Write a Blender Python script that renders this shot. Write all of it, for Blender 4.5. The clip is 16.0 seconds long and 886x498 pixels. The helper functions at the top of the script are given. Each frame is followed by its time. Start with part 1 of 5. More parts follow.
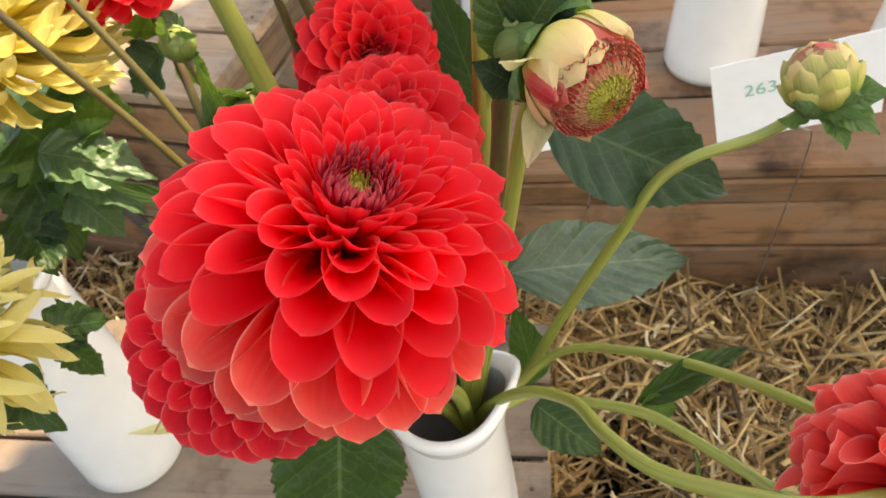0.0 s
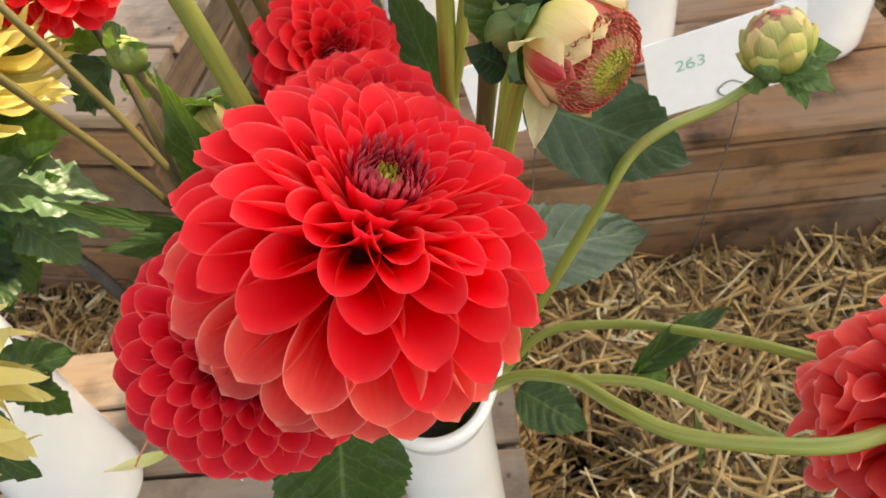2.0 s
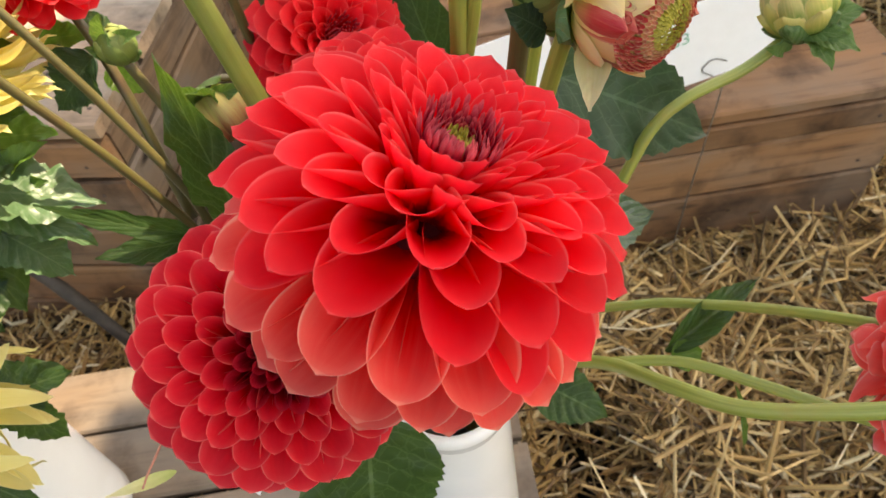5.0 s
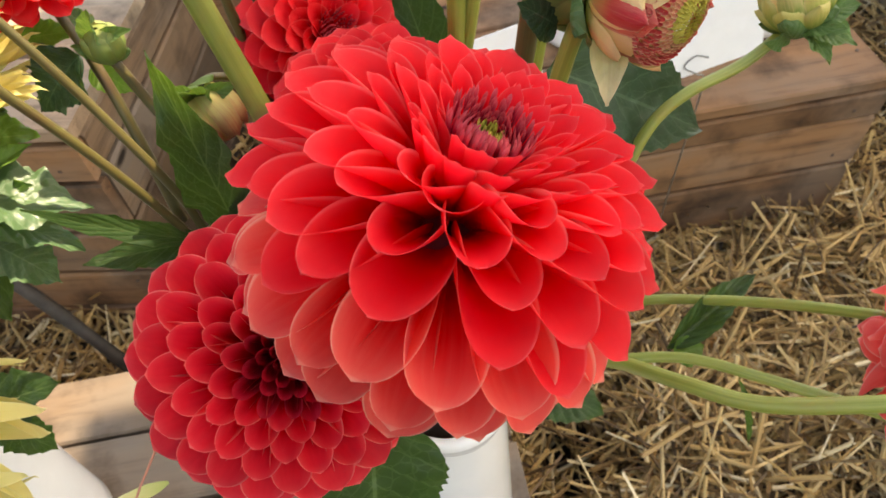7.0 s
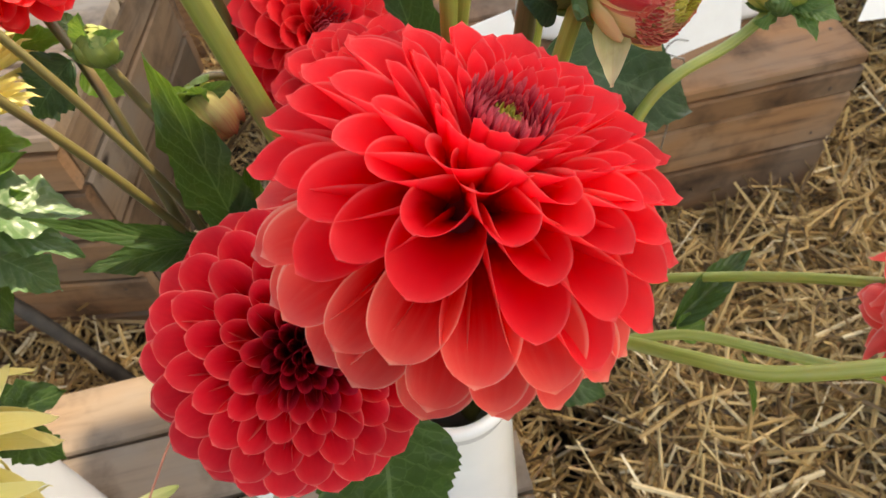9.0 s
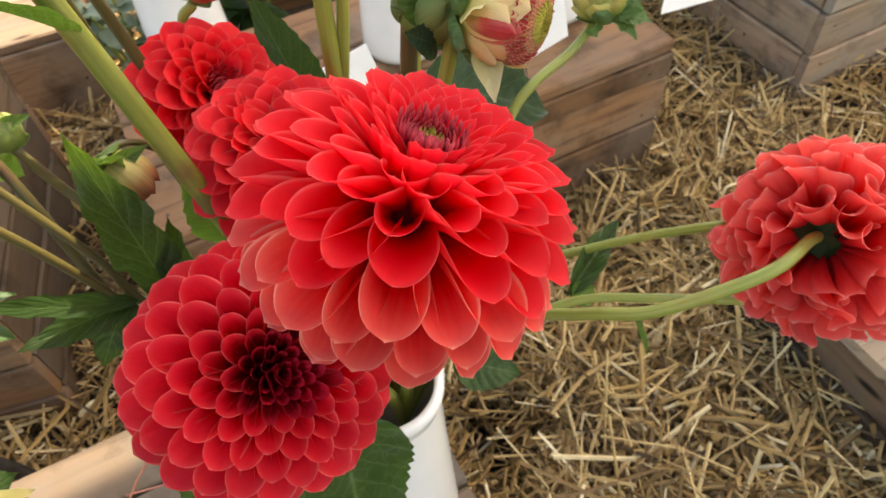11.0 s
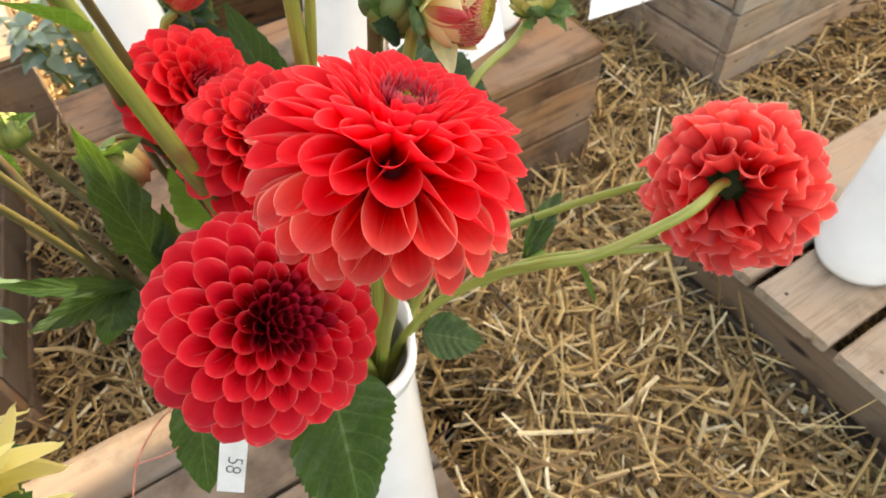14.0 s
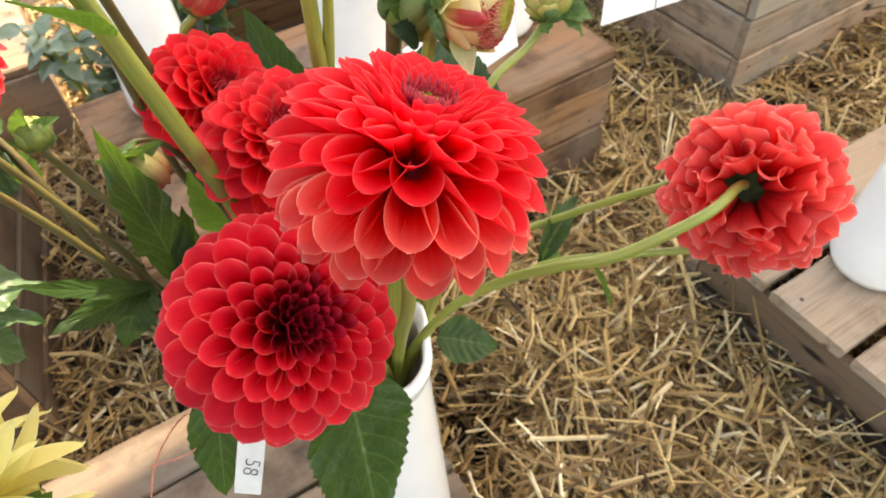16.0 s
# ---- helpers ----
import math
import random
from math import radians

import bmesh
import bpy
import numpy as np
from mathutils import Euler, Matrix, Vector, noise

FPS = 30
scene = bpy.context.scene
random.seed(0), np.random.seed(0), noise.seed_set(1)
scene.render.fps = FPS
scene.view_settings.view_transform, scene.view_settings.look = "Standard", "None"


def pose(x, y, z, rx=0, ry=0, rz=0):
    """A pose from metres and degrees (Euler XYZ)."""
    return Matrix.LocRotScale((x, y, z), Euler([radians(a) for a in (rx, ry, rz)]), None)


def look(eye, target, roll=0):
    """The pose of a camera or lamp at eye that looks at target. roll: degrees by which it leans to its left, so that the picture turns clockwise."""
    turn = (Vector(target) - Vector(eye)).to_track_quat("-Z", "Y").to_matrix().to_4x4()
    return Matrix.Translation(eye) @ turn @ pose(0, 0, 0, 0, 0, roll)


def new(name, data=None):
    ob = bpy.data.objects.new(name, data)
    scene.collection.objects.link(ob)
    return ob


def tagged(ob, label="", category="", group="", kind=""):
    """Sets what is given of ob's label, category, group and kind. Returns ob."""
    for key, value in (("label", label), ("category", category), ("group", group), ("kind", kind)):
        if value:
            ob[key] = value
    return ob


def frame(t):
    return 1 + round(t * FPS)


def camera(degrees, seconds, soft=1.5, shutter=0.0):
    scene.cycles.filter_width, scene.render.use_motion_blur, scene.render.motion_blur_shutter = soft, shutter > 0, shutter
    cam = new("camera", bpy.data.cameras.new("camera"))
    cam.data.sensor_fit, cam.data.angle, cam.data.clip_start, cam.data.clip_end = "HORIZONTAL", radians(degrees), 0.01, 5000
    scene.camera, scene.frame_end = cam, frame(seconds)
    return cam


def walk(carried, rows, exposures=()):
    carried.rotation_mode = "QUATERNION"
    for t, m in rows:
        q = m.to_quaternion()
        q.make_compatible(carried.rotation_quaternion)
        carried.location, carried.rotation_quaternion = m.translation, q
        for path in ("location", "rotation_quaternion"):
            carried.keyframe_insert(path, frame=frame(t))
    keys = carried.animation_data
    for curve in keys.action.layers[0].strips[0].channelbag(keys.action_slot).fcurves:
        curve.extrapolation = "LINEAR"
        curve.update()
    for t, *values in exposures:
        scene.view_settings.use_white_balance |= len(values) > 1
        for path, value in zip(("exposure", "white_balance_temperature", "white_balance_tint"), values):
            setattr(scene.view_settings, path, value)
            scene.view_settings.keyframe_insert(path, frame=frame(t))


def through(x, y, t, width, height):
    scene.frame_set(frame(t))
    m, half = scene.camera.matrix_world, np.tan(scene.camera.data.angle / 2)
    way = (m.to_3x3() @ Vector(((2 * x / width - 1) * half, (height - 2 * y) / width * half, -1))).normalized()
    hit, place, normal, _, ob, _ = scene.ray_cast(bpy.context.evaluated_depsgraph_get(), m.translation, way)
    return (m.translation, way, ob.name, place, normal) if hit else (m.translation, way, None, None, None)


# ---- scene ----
cam = camera(65.4, 16.0)
cam.data.dof.use_dof, cam.data.dof.focus_distance, cam.data.dof.aperture_fstop = True, 0.20, 34.0
PATH = [
    (0, (0.1376, 0.1000, 0.8272), (-0.1048, 1.0928, -0.4032), -11.0),
    (0.5, (0.1344, 0.1032, 0.8256), (-0.1024, 1.0976, -0.4048), -10.7),
    (1, (0.1264, 0.1024, 0.8232), (-0.0880, 1.0896, -0.4168), -10.5),
    (1.5, (0.1200, 0.1000, 0.8256), (-0.0256, 1.0888, -0.4240), -9.5),
    (2, (0.1080, 0.0984, 0.8264), (0.0360, 1.0936, -0.4240), -9.3),
    (2.5, (0.0968, 0.1048, 0.8208), (0.0424, 1.0944, -0.4352), -9.7),
    (3, (0.0928, 0.1080, 0.8176), (0.0576, 1.0920, -0.4440), -9.9),
    (3.5, (0.0864, 0.1072, 0.8176), (0.0680, 1.0912, -0.4432), -9.3),
    (4, (0.0832, 0.1048, 0.8168), (0.0800, 1.0872, -0.4456), -9.2),
    (4.2, (0.0824, 0.1048, 0.8152), (0.0808, 1.0904, -0.4456), -9.3),
    (6.3, (0.0728, 0.1096, 0.8080), (0.1264, 1.1032, -0.4456), -7.3),
    (6.5, (0.0720, 0.1104, 0.8072), (0.1312, 1.0984, -0.4504), -7.3),
    (7, (0.0656, 0.1104, 0.8080), (0.1400, 1.0952, -0.4512), -6.9),
    (7.5, (0.0624, 0.1088, 0.8136), (0.1600, 1.0936, -0.4440), -6.2),
    (8, (0.0600, 0.1064, 0.8136), (0.1816, 1.0880, -0.4432), -6.1),
    (8.5, (0.0544, 0.1080, 0.8184), (0.2040, 1.0872, -0.4384), -5.0),
    (9, (0.0552, 0.1088, 0.8088), (0.1688, 1.0776, -0.4592), -7.7),
    (9.5, (0.0648, 0.1056, 0.8184), (0.1472, 1.0888, -0.4416), -8.3),
    (10, (0.0624, 0.1000, 0.8288), (0.3064, 1.0416, -0.4424), -8.1),
    (10.2, (0.0576, 0.0984, 0.8304), (0.3440, 1.0336, -0.4360), -7.4),
    (12.3, (-0.0064, 0.0680, 0.8520), (0.5008, 0.9416, -0.3880), -1.8),
    (12.5, (-0.0064, 0.0672, 0.8536), (0.5048, 0.9400, -0.3856), -1.6),
    (13, (-0.0144, 0.0648, 0.8504), (0.4952, 0.9416, -0.3872), -1.9),
    (13.5, (-0.0096, 0.0552, 0.8552), (0.5112, 0.9344, -0.3760), -2.0),
    (14, (-0.0064, 0.0472, 0.8560), (0.5160, 0.9264, -0.3752), -3.0),
    (14.5, (-0.0056, 0.0424, 0.8592), (0.5056, 0.9320, -0.3680), -4.2),
    (15, (-0.0080, 0.0416, 0.8592), (0.5080, 0.9352, -0.3632), -4.1),
    (15.5, (-0.0104, 0.0440, 0.8568), (0.5064, 0.9392, -0.3640), -3.7),
    (16, (-0.0112, 0.0472, 0.8552), (0.4992, 0.9488, -0.3640), -3.9),
]
EXPOSURES = [(0.0, 1.89, 9200, 13), (4.0, 1.90, 9200, 13), (9.0, 1.92, 9200, 13), (12.5, 2.05, 9200, 13), (14.5, 2.31, 9200, 13), (16.0, 2.31, 9200, 13)]
walk(cam, [(t, look(eye, target, roll)) for t, eye, target, roll in PATH], EXPOSURES)

# ---- world, sun and exposure ----
world = bpy.data.worlds.new("world")
scene.world = world
world.use_nodes = True
_wn = world.node_tree
_sky = _wn.nodes.new("ShaderNodeTexSky")
_sky.sky_type = "NISHITA"
_sky.sun_disc = False
SUN_EL, SUN_AZ = radians(52), radians(64)
_sky.sun_elevation, _sky.sun_rotation = SUN_EL, SUN_AZ
_wn.links.new(_sky.outputs[0], _wn.nodes["Background"].inputs[0])
_wn.nodes["Background"].inputs[1].default_value = 0.15
sun = new("sun", bpy.data.lights.new("sun", "SUN"))
sun.data.energy, sun.data.angle, sun.data.color = 3.3, radians(0.6), (1.0, 0.95, 0.87)
_d = Vector((math.sin(SUN_AZ) * math.cos(SUN_EL), math.cos(SUN_AZ) * math.cos(SUN_EL), math.sin(SUN_EL)))
sun.matrix_world = look(_d * 10, (0, 0, 0))

# ---- helpers ----
rnd = random.Random(7)


def mesh(name, verts, faces, uvs=None, smooth=True):
    me = bpy.data.meshes.new(name)
    me.from_pydata([tuple(v) for v in verts], [], faces)
    if uvs is not None:
        lay = me.uv_layers.new(name="UVMap")
        idx = np.empty(len(me.loops), dtype=np.int32)
        me.loops.foreach_get("vertex_index", idx)
        lay.data.foreach_set("uv", np.asarray(uvs, dtype=np.float32)[idx].ravel())
    if smooth:
        me.polygons.foreach_set("use_smooth", [True] * len(me.polygons))
    me.update()
    return me


def part(name, me, mat, parent, label="", m=None):
    """One mesh object under a thing or part; m is its pose in the parent's space."""
    if isinstance(me, bmesh.types.BMesh):
        d = bpy.data.meshes.new(name)
        me.to_mesh(d)
        me.free()
        me = d
    if mat is not None and not me.materials:
        me.materials.append(mat)
    ob = new(name, me)
    ob.parent = parent
    if m is not None:
        ob.matrix_basis = m
    if label:
        ob["label"] = label
    return ob


def empty(name, loc, label, category, group="", kind=""):
    e = new(name)
    e.empty_display_size = 0.02
    e.location = loc
    return tagged(e, label, category, group, kind)


def frame_to(axis, spin=0.0):
    """Rotation that carries z onto axis."""
    q = Vector((0, 0, 1)).rotation_difference(Vector(axis).normalized())
    return q.to_matrix().to_4x4() @ Matrix.Rotation(spin, 4, "Z")


def spline(pts, n=8):
    """Points along a smooth curve through pts."""
    P = [Vector(p) for p in pts]
    P = [2 * P[0] - P[1]] + P + [2 * P[-1] - P[-2]]
    out = []
    for i in range(1, len(P) - 2):
        a, b, c, d = P[i - 1:i + 3]
        for k in range(n):
            s = k / n
            out.append(0.5 * ((2 * b) + (c - a) * s + (2 * a - 5 * b + 4 * c - d) * s * s + (3 * b - a - 3 * c + d) * s ** 3))
    out.append(P[-2])
    return out


def tube(pts, r0, r1, sides=10, bumps=0.0, n=8, ribs=0.0):
    """Tapered tube mesh along a smooth curve."""
    P = spline(pts, n)
    verts, faces, uvs = [], [], []
    nrm = None
    for i, p in enumerate(P):
        t = (P[min(i + 1, len(P) - 1)] - P[max(i - 1, 0)]).normalized()
        if nrm is None:
            nrm = t.orthogonal().normalized()
        nrm = (nrm - t * nrm.dot(t)).normalized()
        bi = t.cross(nrm)
        s = i / (len(P) - 1)
        r = (r0 + (r1 - r0) * s) * (1 + bumps * noise.noise(p * 60))
        for k in range(sides):
            a = 2 * math.pi * k / sides
            rr = r * (1 + ribs * math.cos(3 * a))
            verts.append(p + nrm * (rr * math.cos(a)) + bi * (rr * math.sin(a)))
            uvs.append((k / sides, s))
    for i in range(len(P) - 1):
        for k in range(sides):
            k2 = (k + 1) % sides
            faces.append((i * sides + k, i * sides + k2, (i + 1) * sides + k2, (i + 1) * sides + k))
    faces.append(tuple(range(sides))[::-1])
    faces.append(tuple(len(verts) - sides + k for k in range(sides)))
    return mesh("tube", verts, faces, uvs)


# ---- materials ----
class Nodes:
    """A small wrapper for building node materials."""

    def __init__(self, name):
        self.mat = bpy.data.materials.new(name)
        self.mat.use_nodes = True
        self.t = self.mat.node_tree
        self.b = self.t.nodes["Principled BSDF"]
        self.out = self.t.nodes["Material Output"]

    def n(self, kind, **props):
        nd = self.t.nodes.new("ShaderNode" + kind)
        for k, v in props.items():
            if k == "op":
                nd.operation = v
            elif k == "blend":
                nd.blend_type = v
                nd.data_type = "RGBA"
            else:
                nd.inputs[k].default_value = v
        return nd

    def l(self, a, b):
        self.t.links.new(a, b)

    def ramp(self, fac, stops):
        r = self.n("ValToRGB")
        e = r.color_ramp.elements
        e[0].position, e[0].color = stops[0][0], (*stops[0][1], 1)
        e[1].position, e[1].color = stops[-1][0], (*stops[-1][1], 1)
        for p, c in stops[1:-1]:
            x = e.new(p)
            x.color = (*c, 1)
        self.l(fac, r.inputs[0])
        return r.outputs[0]

    def mix(self, fac, a, b, blend="MIX"):
        m = self.n("Mix", blend=blend)
        for v, s in ((fac, m.inputs[0]), (a, m.inputs[6]), (b, m.inputs[7])):
            if isinstance(v, (int, float)):
                s.default_value = v
            elif isinstance(v, tuple):
                s.default_value = (*v, 1)
            else:
                self.l(v, s)
        return m.outputs[2]

    def math(self, op, a, b=0.0):
        m = self.n("Math", op=op)
        for v, s in ((a, m.inputs[0]), (b, m.inputs[1])):
            if isinstance(v, (int, float)):
                s.default_value = v
            else:
                self.l(v, s)
        return m.outputs[0]

    def noise(self, vec, scale, detail=4.0, rough=0.55):
        nd = self.n("TexNoise", Scale=scale, Detail=detail, Roughness=rough)
        if vec is not None:
            self.l(vec, nd.inputs["Vector"])
        return nd.outputs[0]

    def stretch(self, vec, sx, sy, sz):
        m = self.n("Mapping", Scale=(sx, sy, sz))
        self.l(vec, m.inputs["Vector"])
        return m.outputs[0]

    def bump(self, h, strength, dist):
        b = self.n("Bump", Strength=strength, Distance=dist)
        self.l(h, b.inputs["Height"])
        self.l(b.outputs[0], self.b.inputs["Normal"])
        return b.outputs[0]

    def thin(self, color, amount):
        """Lets light through, as petals and leaves do."""
        tr = self.n("BsdfTranslucent")
        self.l(color, tr.inputs[0])
        mx = self.n("MixShader")
        mx.inputs[0].default_value = amount
        self.l(self.b.outputs[0], mx.inputs[1])
        self.l(tr.outputs[0], mx.inputs[2])
        self.l(mx.outputs[0], self.out.inputs[0])


def petal_material(name, base, mid, tip, edge, streak, through=0.35, rough=0.5, rim_at=0.95, mid_at=0.45):
    k = Nodes(name)
    uv = k.n("UVMap").outputs[0]
    sep = k.n("SeparateXYZ")
    k.l(uv, sep.inputs[0])
    rnd_ = k.n("ObjectInfo").outputs["Random"]
    u = sep.outputs[1]
    wob = k.noise(k.n("TexCoord").outputs["Object"], 160.0, 3.0)
    u2 = k.math("ADD", u, k.math("MULTIPLY", k.math("SUBTRACT", wob, 0.5), 0.25))
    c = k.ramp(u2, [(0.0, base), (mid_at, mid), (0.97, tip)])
    lines = k.noise(k.stretch(uv, 26, 1.2, 1), 1.0, 3.0)
    c = k.mix(k.math("MULTIPLY", k.math("GREATER_THAN", lines, 0.56), 0.28), c, streak)
    # broad soft veins that pale towards the tip
    vein = k.ramp(k.noise(k.stretch(uv, 13, 0.7, 1), 1.0, 4.0, 0.65), [(0.46, (0, 0, 0)), (0.64, (1, 1, 1))])
    c = k.mix(k.math("MULTIPLY", k.math("MULTIPLY", vein, u), 0.6), c, tip)
    c = k.mix(k.math("MULTIPLY", k.math("SUBTRACT", 1.0, vein), 0.10), c, mid)
    v = k.math("ABSOLUTE", k.math("SUBTRACT", k.math("MULTIPLY", sep.outputs[0], 2.0), 1.0))
    v = k.math("MAXIMUM", v, k.math("MULTIPLY", k.math("POWER", u, 14.0), 0.945))
    rim = k.ramp(v, [(0.35, (0, 0, 0)), (rim_at - 0.08, (0.13,) * 3), (rim_at + 0.01, (0.72,) * 3)])
    # the margins are pale only where the petal has opened
    opened = k.ramp(u, [(0.45, (0, 0, 0)), (0.72, (1, 1, 1))])
    c = k.mix(k.math("MULTIPLY", rim, opened), c, edge)
    hs = k.n("HueSaturation")
    k.l(c, hs.inputs["Color"])
    k.l(k.math("ADD", k.math("MULTIPLY", rnd_, 0.24), 0.88), hs.inputs["Value"])
    c = hs.outputs[0]
    k.l(c, k.b.inputs["Base Color"])
    k.b.inputs["Roughness"].default_value = rough
    k.b.inputs["Specular IOR Level"].default_value = 0.42
    k.bump(k.math("ADD", lines, wob), 0.4, 0.0009)
    k.thin(c, through)
    return k.mat


def leaf_material(name, dark, light, vein, gloss=0.42, through=0.28, relief=0.7, spec=0.28):
    k = Nodes(name)
    uv = k.n("UVMap").outputs[0]
    sep = k.n("SeparateXYZ")
    k.l(uv, sep.inputs[0])
    v = k.math("ABSOLUTE", k.math("SUBTRACT", k.math("MULTIPLY", sep.outputs[0], 2.0), 1.0))
    u = sep.outputs[1]
    big = k.noise(k.n("TexCoord").outputs["Object"], 45.0, 4.0)
    c = k.ramp(big, [(0.3, dark), (0.7, light)])
    # side veins slant from the midrib to the edge
    w = k.math("SUBTRACT", k.math("MULTIPLY", u, 7.5), k.math("MULTIPLY", v, 2.2))
    fr = k.math("ABSOLUTE", k.math("SUBTRACT", k.math("FRACT", w), 0.5))
    side = k.math("LESS_THAN", fr, 0.05)
    midrib = k.math("LESS_THAN", v, 0.03)
    vo = k.n("TexVoronoi", Scale=9.0)
    vo.feature = "DISTANCE_TO_EDGE"
    k.l(k.stretch(uv, 1, 1.8, 1), vo.inputs["Vector"])
    net = k.math("MULTIPLY", k.math("LESS_THAN", vo.outputs[0], 0.035), 0.32)
    vm = k.math("MAXIMUM", k.math("MAXIMUM", k.math("MULTIPLY", side, 0.6), midrib), net)
    c = k.mix(k.math("MULTIPLY", vm, 0.8), c, vein)
    fine = k.noise(k.n("TexCoord").outputs["Object"], 700.0, 3.0)
    c = k.mix(k.math("MULTIPLY", fine, 0.25), c, light)
    k.l(c, k.b.inputs["Base Color"])
    k.b.inputs["Roughness"].default_value = gloss
    k.b.inputs["Specular IOR Level"].default_value = spec
    quilt = k.math("SUBTRACT", k.math("MULTIPLY", fr, 0.55), k.math("MULTIPLY", vm, 0.5))
    k.bump(k.math("ADD", quilt, k.math("MULTIPLY", big, 0.8)), relief, 0.002 if relief < 0.9 else 0.004)
    tr = k.mix(0.5, c, (0.25, 0.45, 0.03))
    k.thin(tr, through)
    return k.mat


def stem_material(name, a, b, flush):
    k = Nodes(name)
    ob = k.n("TexCoord").outputs["Object"]
    uv = k.n("UVMap").outputs[0]
    st = k.noise(k.stretch(uv, 14, 3.0, 1), 1.0, 3.0)
    big = k.noise(ob, 30.0, 3.0)
    c = k.ramp(st, [(0.3, a), (0.7, b)])
    c = k.mix(k.ramp(big, [(0.52, (0, 0, 0)), (0.72, (1, 1, 1))]), c, flush)
    k.l(c, k.b.inputs["Base Color"])
    k.b.inputs["Roughness"].default_value = 0.42
    k.b.inputs["Subsurface Weight"].default_value = 0.15
    k.b.inputs["Subsurface Radius"].default_value = (0.002, 0.003, 0.001)
    k.bump(st, 0.3, 0.0006)
    return k.mat


def wood_material(name, light, dark, grey, greying=0.35):
    k = Nodes(name)
    ob = k.n("TexCoord").outputs["Object"]
    inf = k.n("ObjectInfo")
    off = k.n("VectorMath", op="ADD")
    k.l(ob, off.inputs[0])
    sc = k.n("VectorMath", op="SCALE")
    k.l(inf.outputs["Random"], sc.inputs[3])
    sc.inputs[0].default_value = (3.1, 5.7, 9.3)
    k.l(sc.outputs[0], off.inputs[1])
    p = off.outputs[0]
    warp = k.noise(k.stretch(p, 5, 9, 9), 1.0, 3.0)
    grain = k.n("TexNoise", Scale=1.0, Detail=7.0, Roughness=0.62)
    grain.inputs["Distortion"].default_value = 1.1
    k.l(k.stretch(p, 3.5, 46, 46), grain.inputs["Vector"])
    fine = k.noise(k.stretch(p, 22, 420, 420), 1.0, 4.0)
    g = k.math("ADD", k.math("MULTIPLY", grain.outputs[0], 0.75), k.math("MULTIPLY", fine, 0.25))
    c = k.ramp(g, [(0.29, dark), (0.47, light), (0.72, tuple(min(1, x * 1.25) for x in light))])
    c = k.mix(k.ramp(warp, [(0.42, (0, 0, 0)), (0.66, (greying * 2,) * 3)]), c, grey)
    # knots
    vo = k.n("TexVoronoi", Scale=1.0)
    k.l(k.stretch(p, 5, 16, 16), vo.inputs["Vector"])
    kn = k.ramp(vo.outputs["Distance"], [(0.05, (1, 1, 1)), (0.12, (0, 0, 0))])
    c = k.mix(kn, c, tuple(x * 0.3 for x in dark))
    stain = k.noise(p, 11.0, 5.0, 0.6)
    c = k.mix(k.ramp(stain, [(0.50, (0, 0, 0)), (0.72, (0.8,) * 3)]), c, tuple(x * 0.45 for x in dark))
    hs = k.n("HueSaturation")
    k.l(c, hs.inputs["Color"])
    k.l(k.math("ADD", k.math("MULTIPLY", inf.outputs["Random"], 0.5), 0.75), hs.inputs["Value"])
    k.l(hs.outputs[0], k.b.inputs["Base Color"])
    k.b.inputs["Roughness"].default_value = 0.75
    k.b.inputs["Specular IOR Level"].default_value = 0.25
    k.bump(g, 0.6, 0.002)
    return k.mat


def plain_material(name, color, rough=0.5, var=0.06, scale=40.0, bump=0.0, metal=0.0, coat=0.0):
    k = Nodes(name)
    ob = k.n("TexCoord").outputs["Object"]
    nz = k.noise(ob, scale, 5.0)
    lo = tuple(max(0, x * (1 - var * 2)) for x in color)
    hi = tuple(min(1, x * (1 + var)) for x in color)
    k.l(k.ramp(nz, [(0.3, lo), (0.7, hi)]), k.b.inputs["Base Color"])
    k.b.inputs["Roughness"].default_value = rough
    k.b.inputs["Metallic"].default_value = metal
    k.b.inputs["Coat Weight"].default_value = coat
    if bump:
        k.bump(nz, bump, 0.001)
    return k.mat


# red petals: the foot colour is naturally deep, darkened further as shade inside cups
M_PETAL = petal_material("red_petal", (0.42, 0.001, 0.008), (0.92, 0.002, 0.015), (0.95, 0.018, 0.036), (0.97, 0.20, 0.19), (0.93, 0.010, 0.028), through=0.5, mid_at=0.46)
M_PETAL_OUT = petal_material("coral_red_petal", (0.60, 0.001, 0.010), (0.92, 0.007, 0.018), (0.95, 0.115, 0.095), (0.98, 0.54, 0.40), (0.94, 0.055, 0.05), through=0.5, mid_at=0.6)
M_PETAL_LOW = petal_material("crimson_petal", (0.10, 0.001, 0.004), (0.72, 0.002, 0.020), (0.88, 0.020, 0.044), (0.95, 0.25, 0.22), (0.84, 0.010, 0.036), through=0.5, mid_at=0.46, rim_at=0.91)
# innermost petals: deep crimson, with the shade of the packed centre coloured in
M_PETAL_LOW_IN = petal_material("dark_shaded_crimson_petal", (0.07, 0.001, 0.005), (0.38, 0.002, 0.016), (0.64, 0.010, 0.034), (0.6, 0.04, 0.05), (0.26, 0.001, 0.01), through=0.2, mid_at=0.6)
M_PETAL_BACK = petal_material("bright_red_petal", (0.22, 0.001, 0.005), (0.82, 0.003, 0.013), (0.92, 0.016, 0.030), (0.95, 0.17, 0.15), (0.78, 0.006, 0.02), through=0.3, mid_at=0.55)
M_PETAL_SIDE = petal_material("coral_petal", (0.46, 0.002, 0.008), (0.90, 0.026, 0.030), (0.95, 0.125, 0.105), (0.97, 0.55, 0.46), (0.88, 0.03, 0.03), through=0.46)
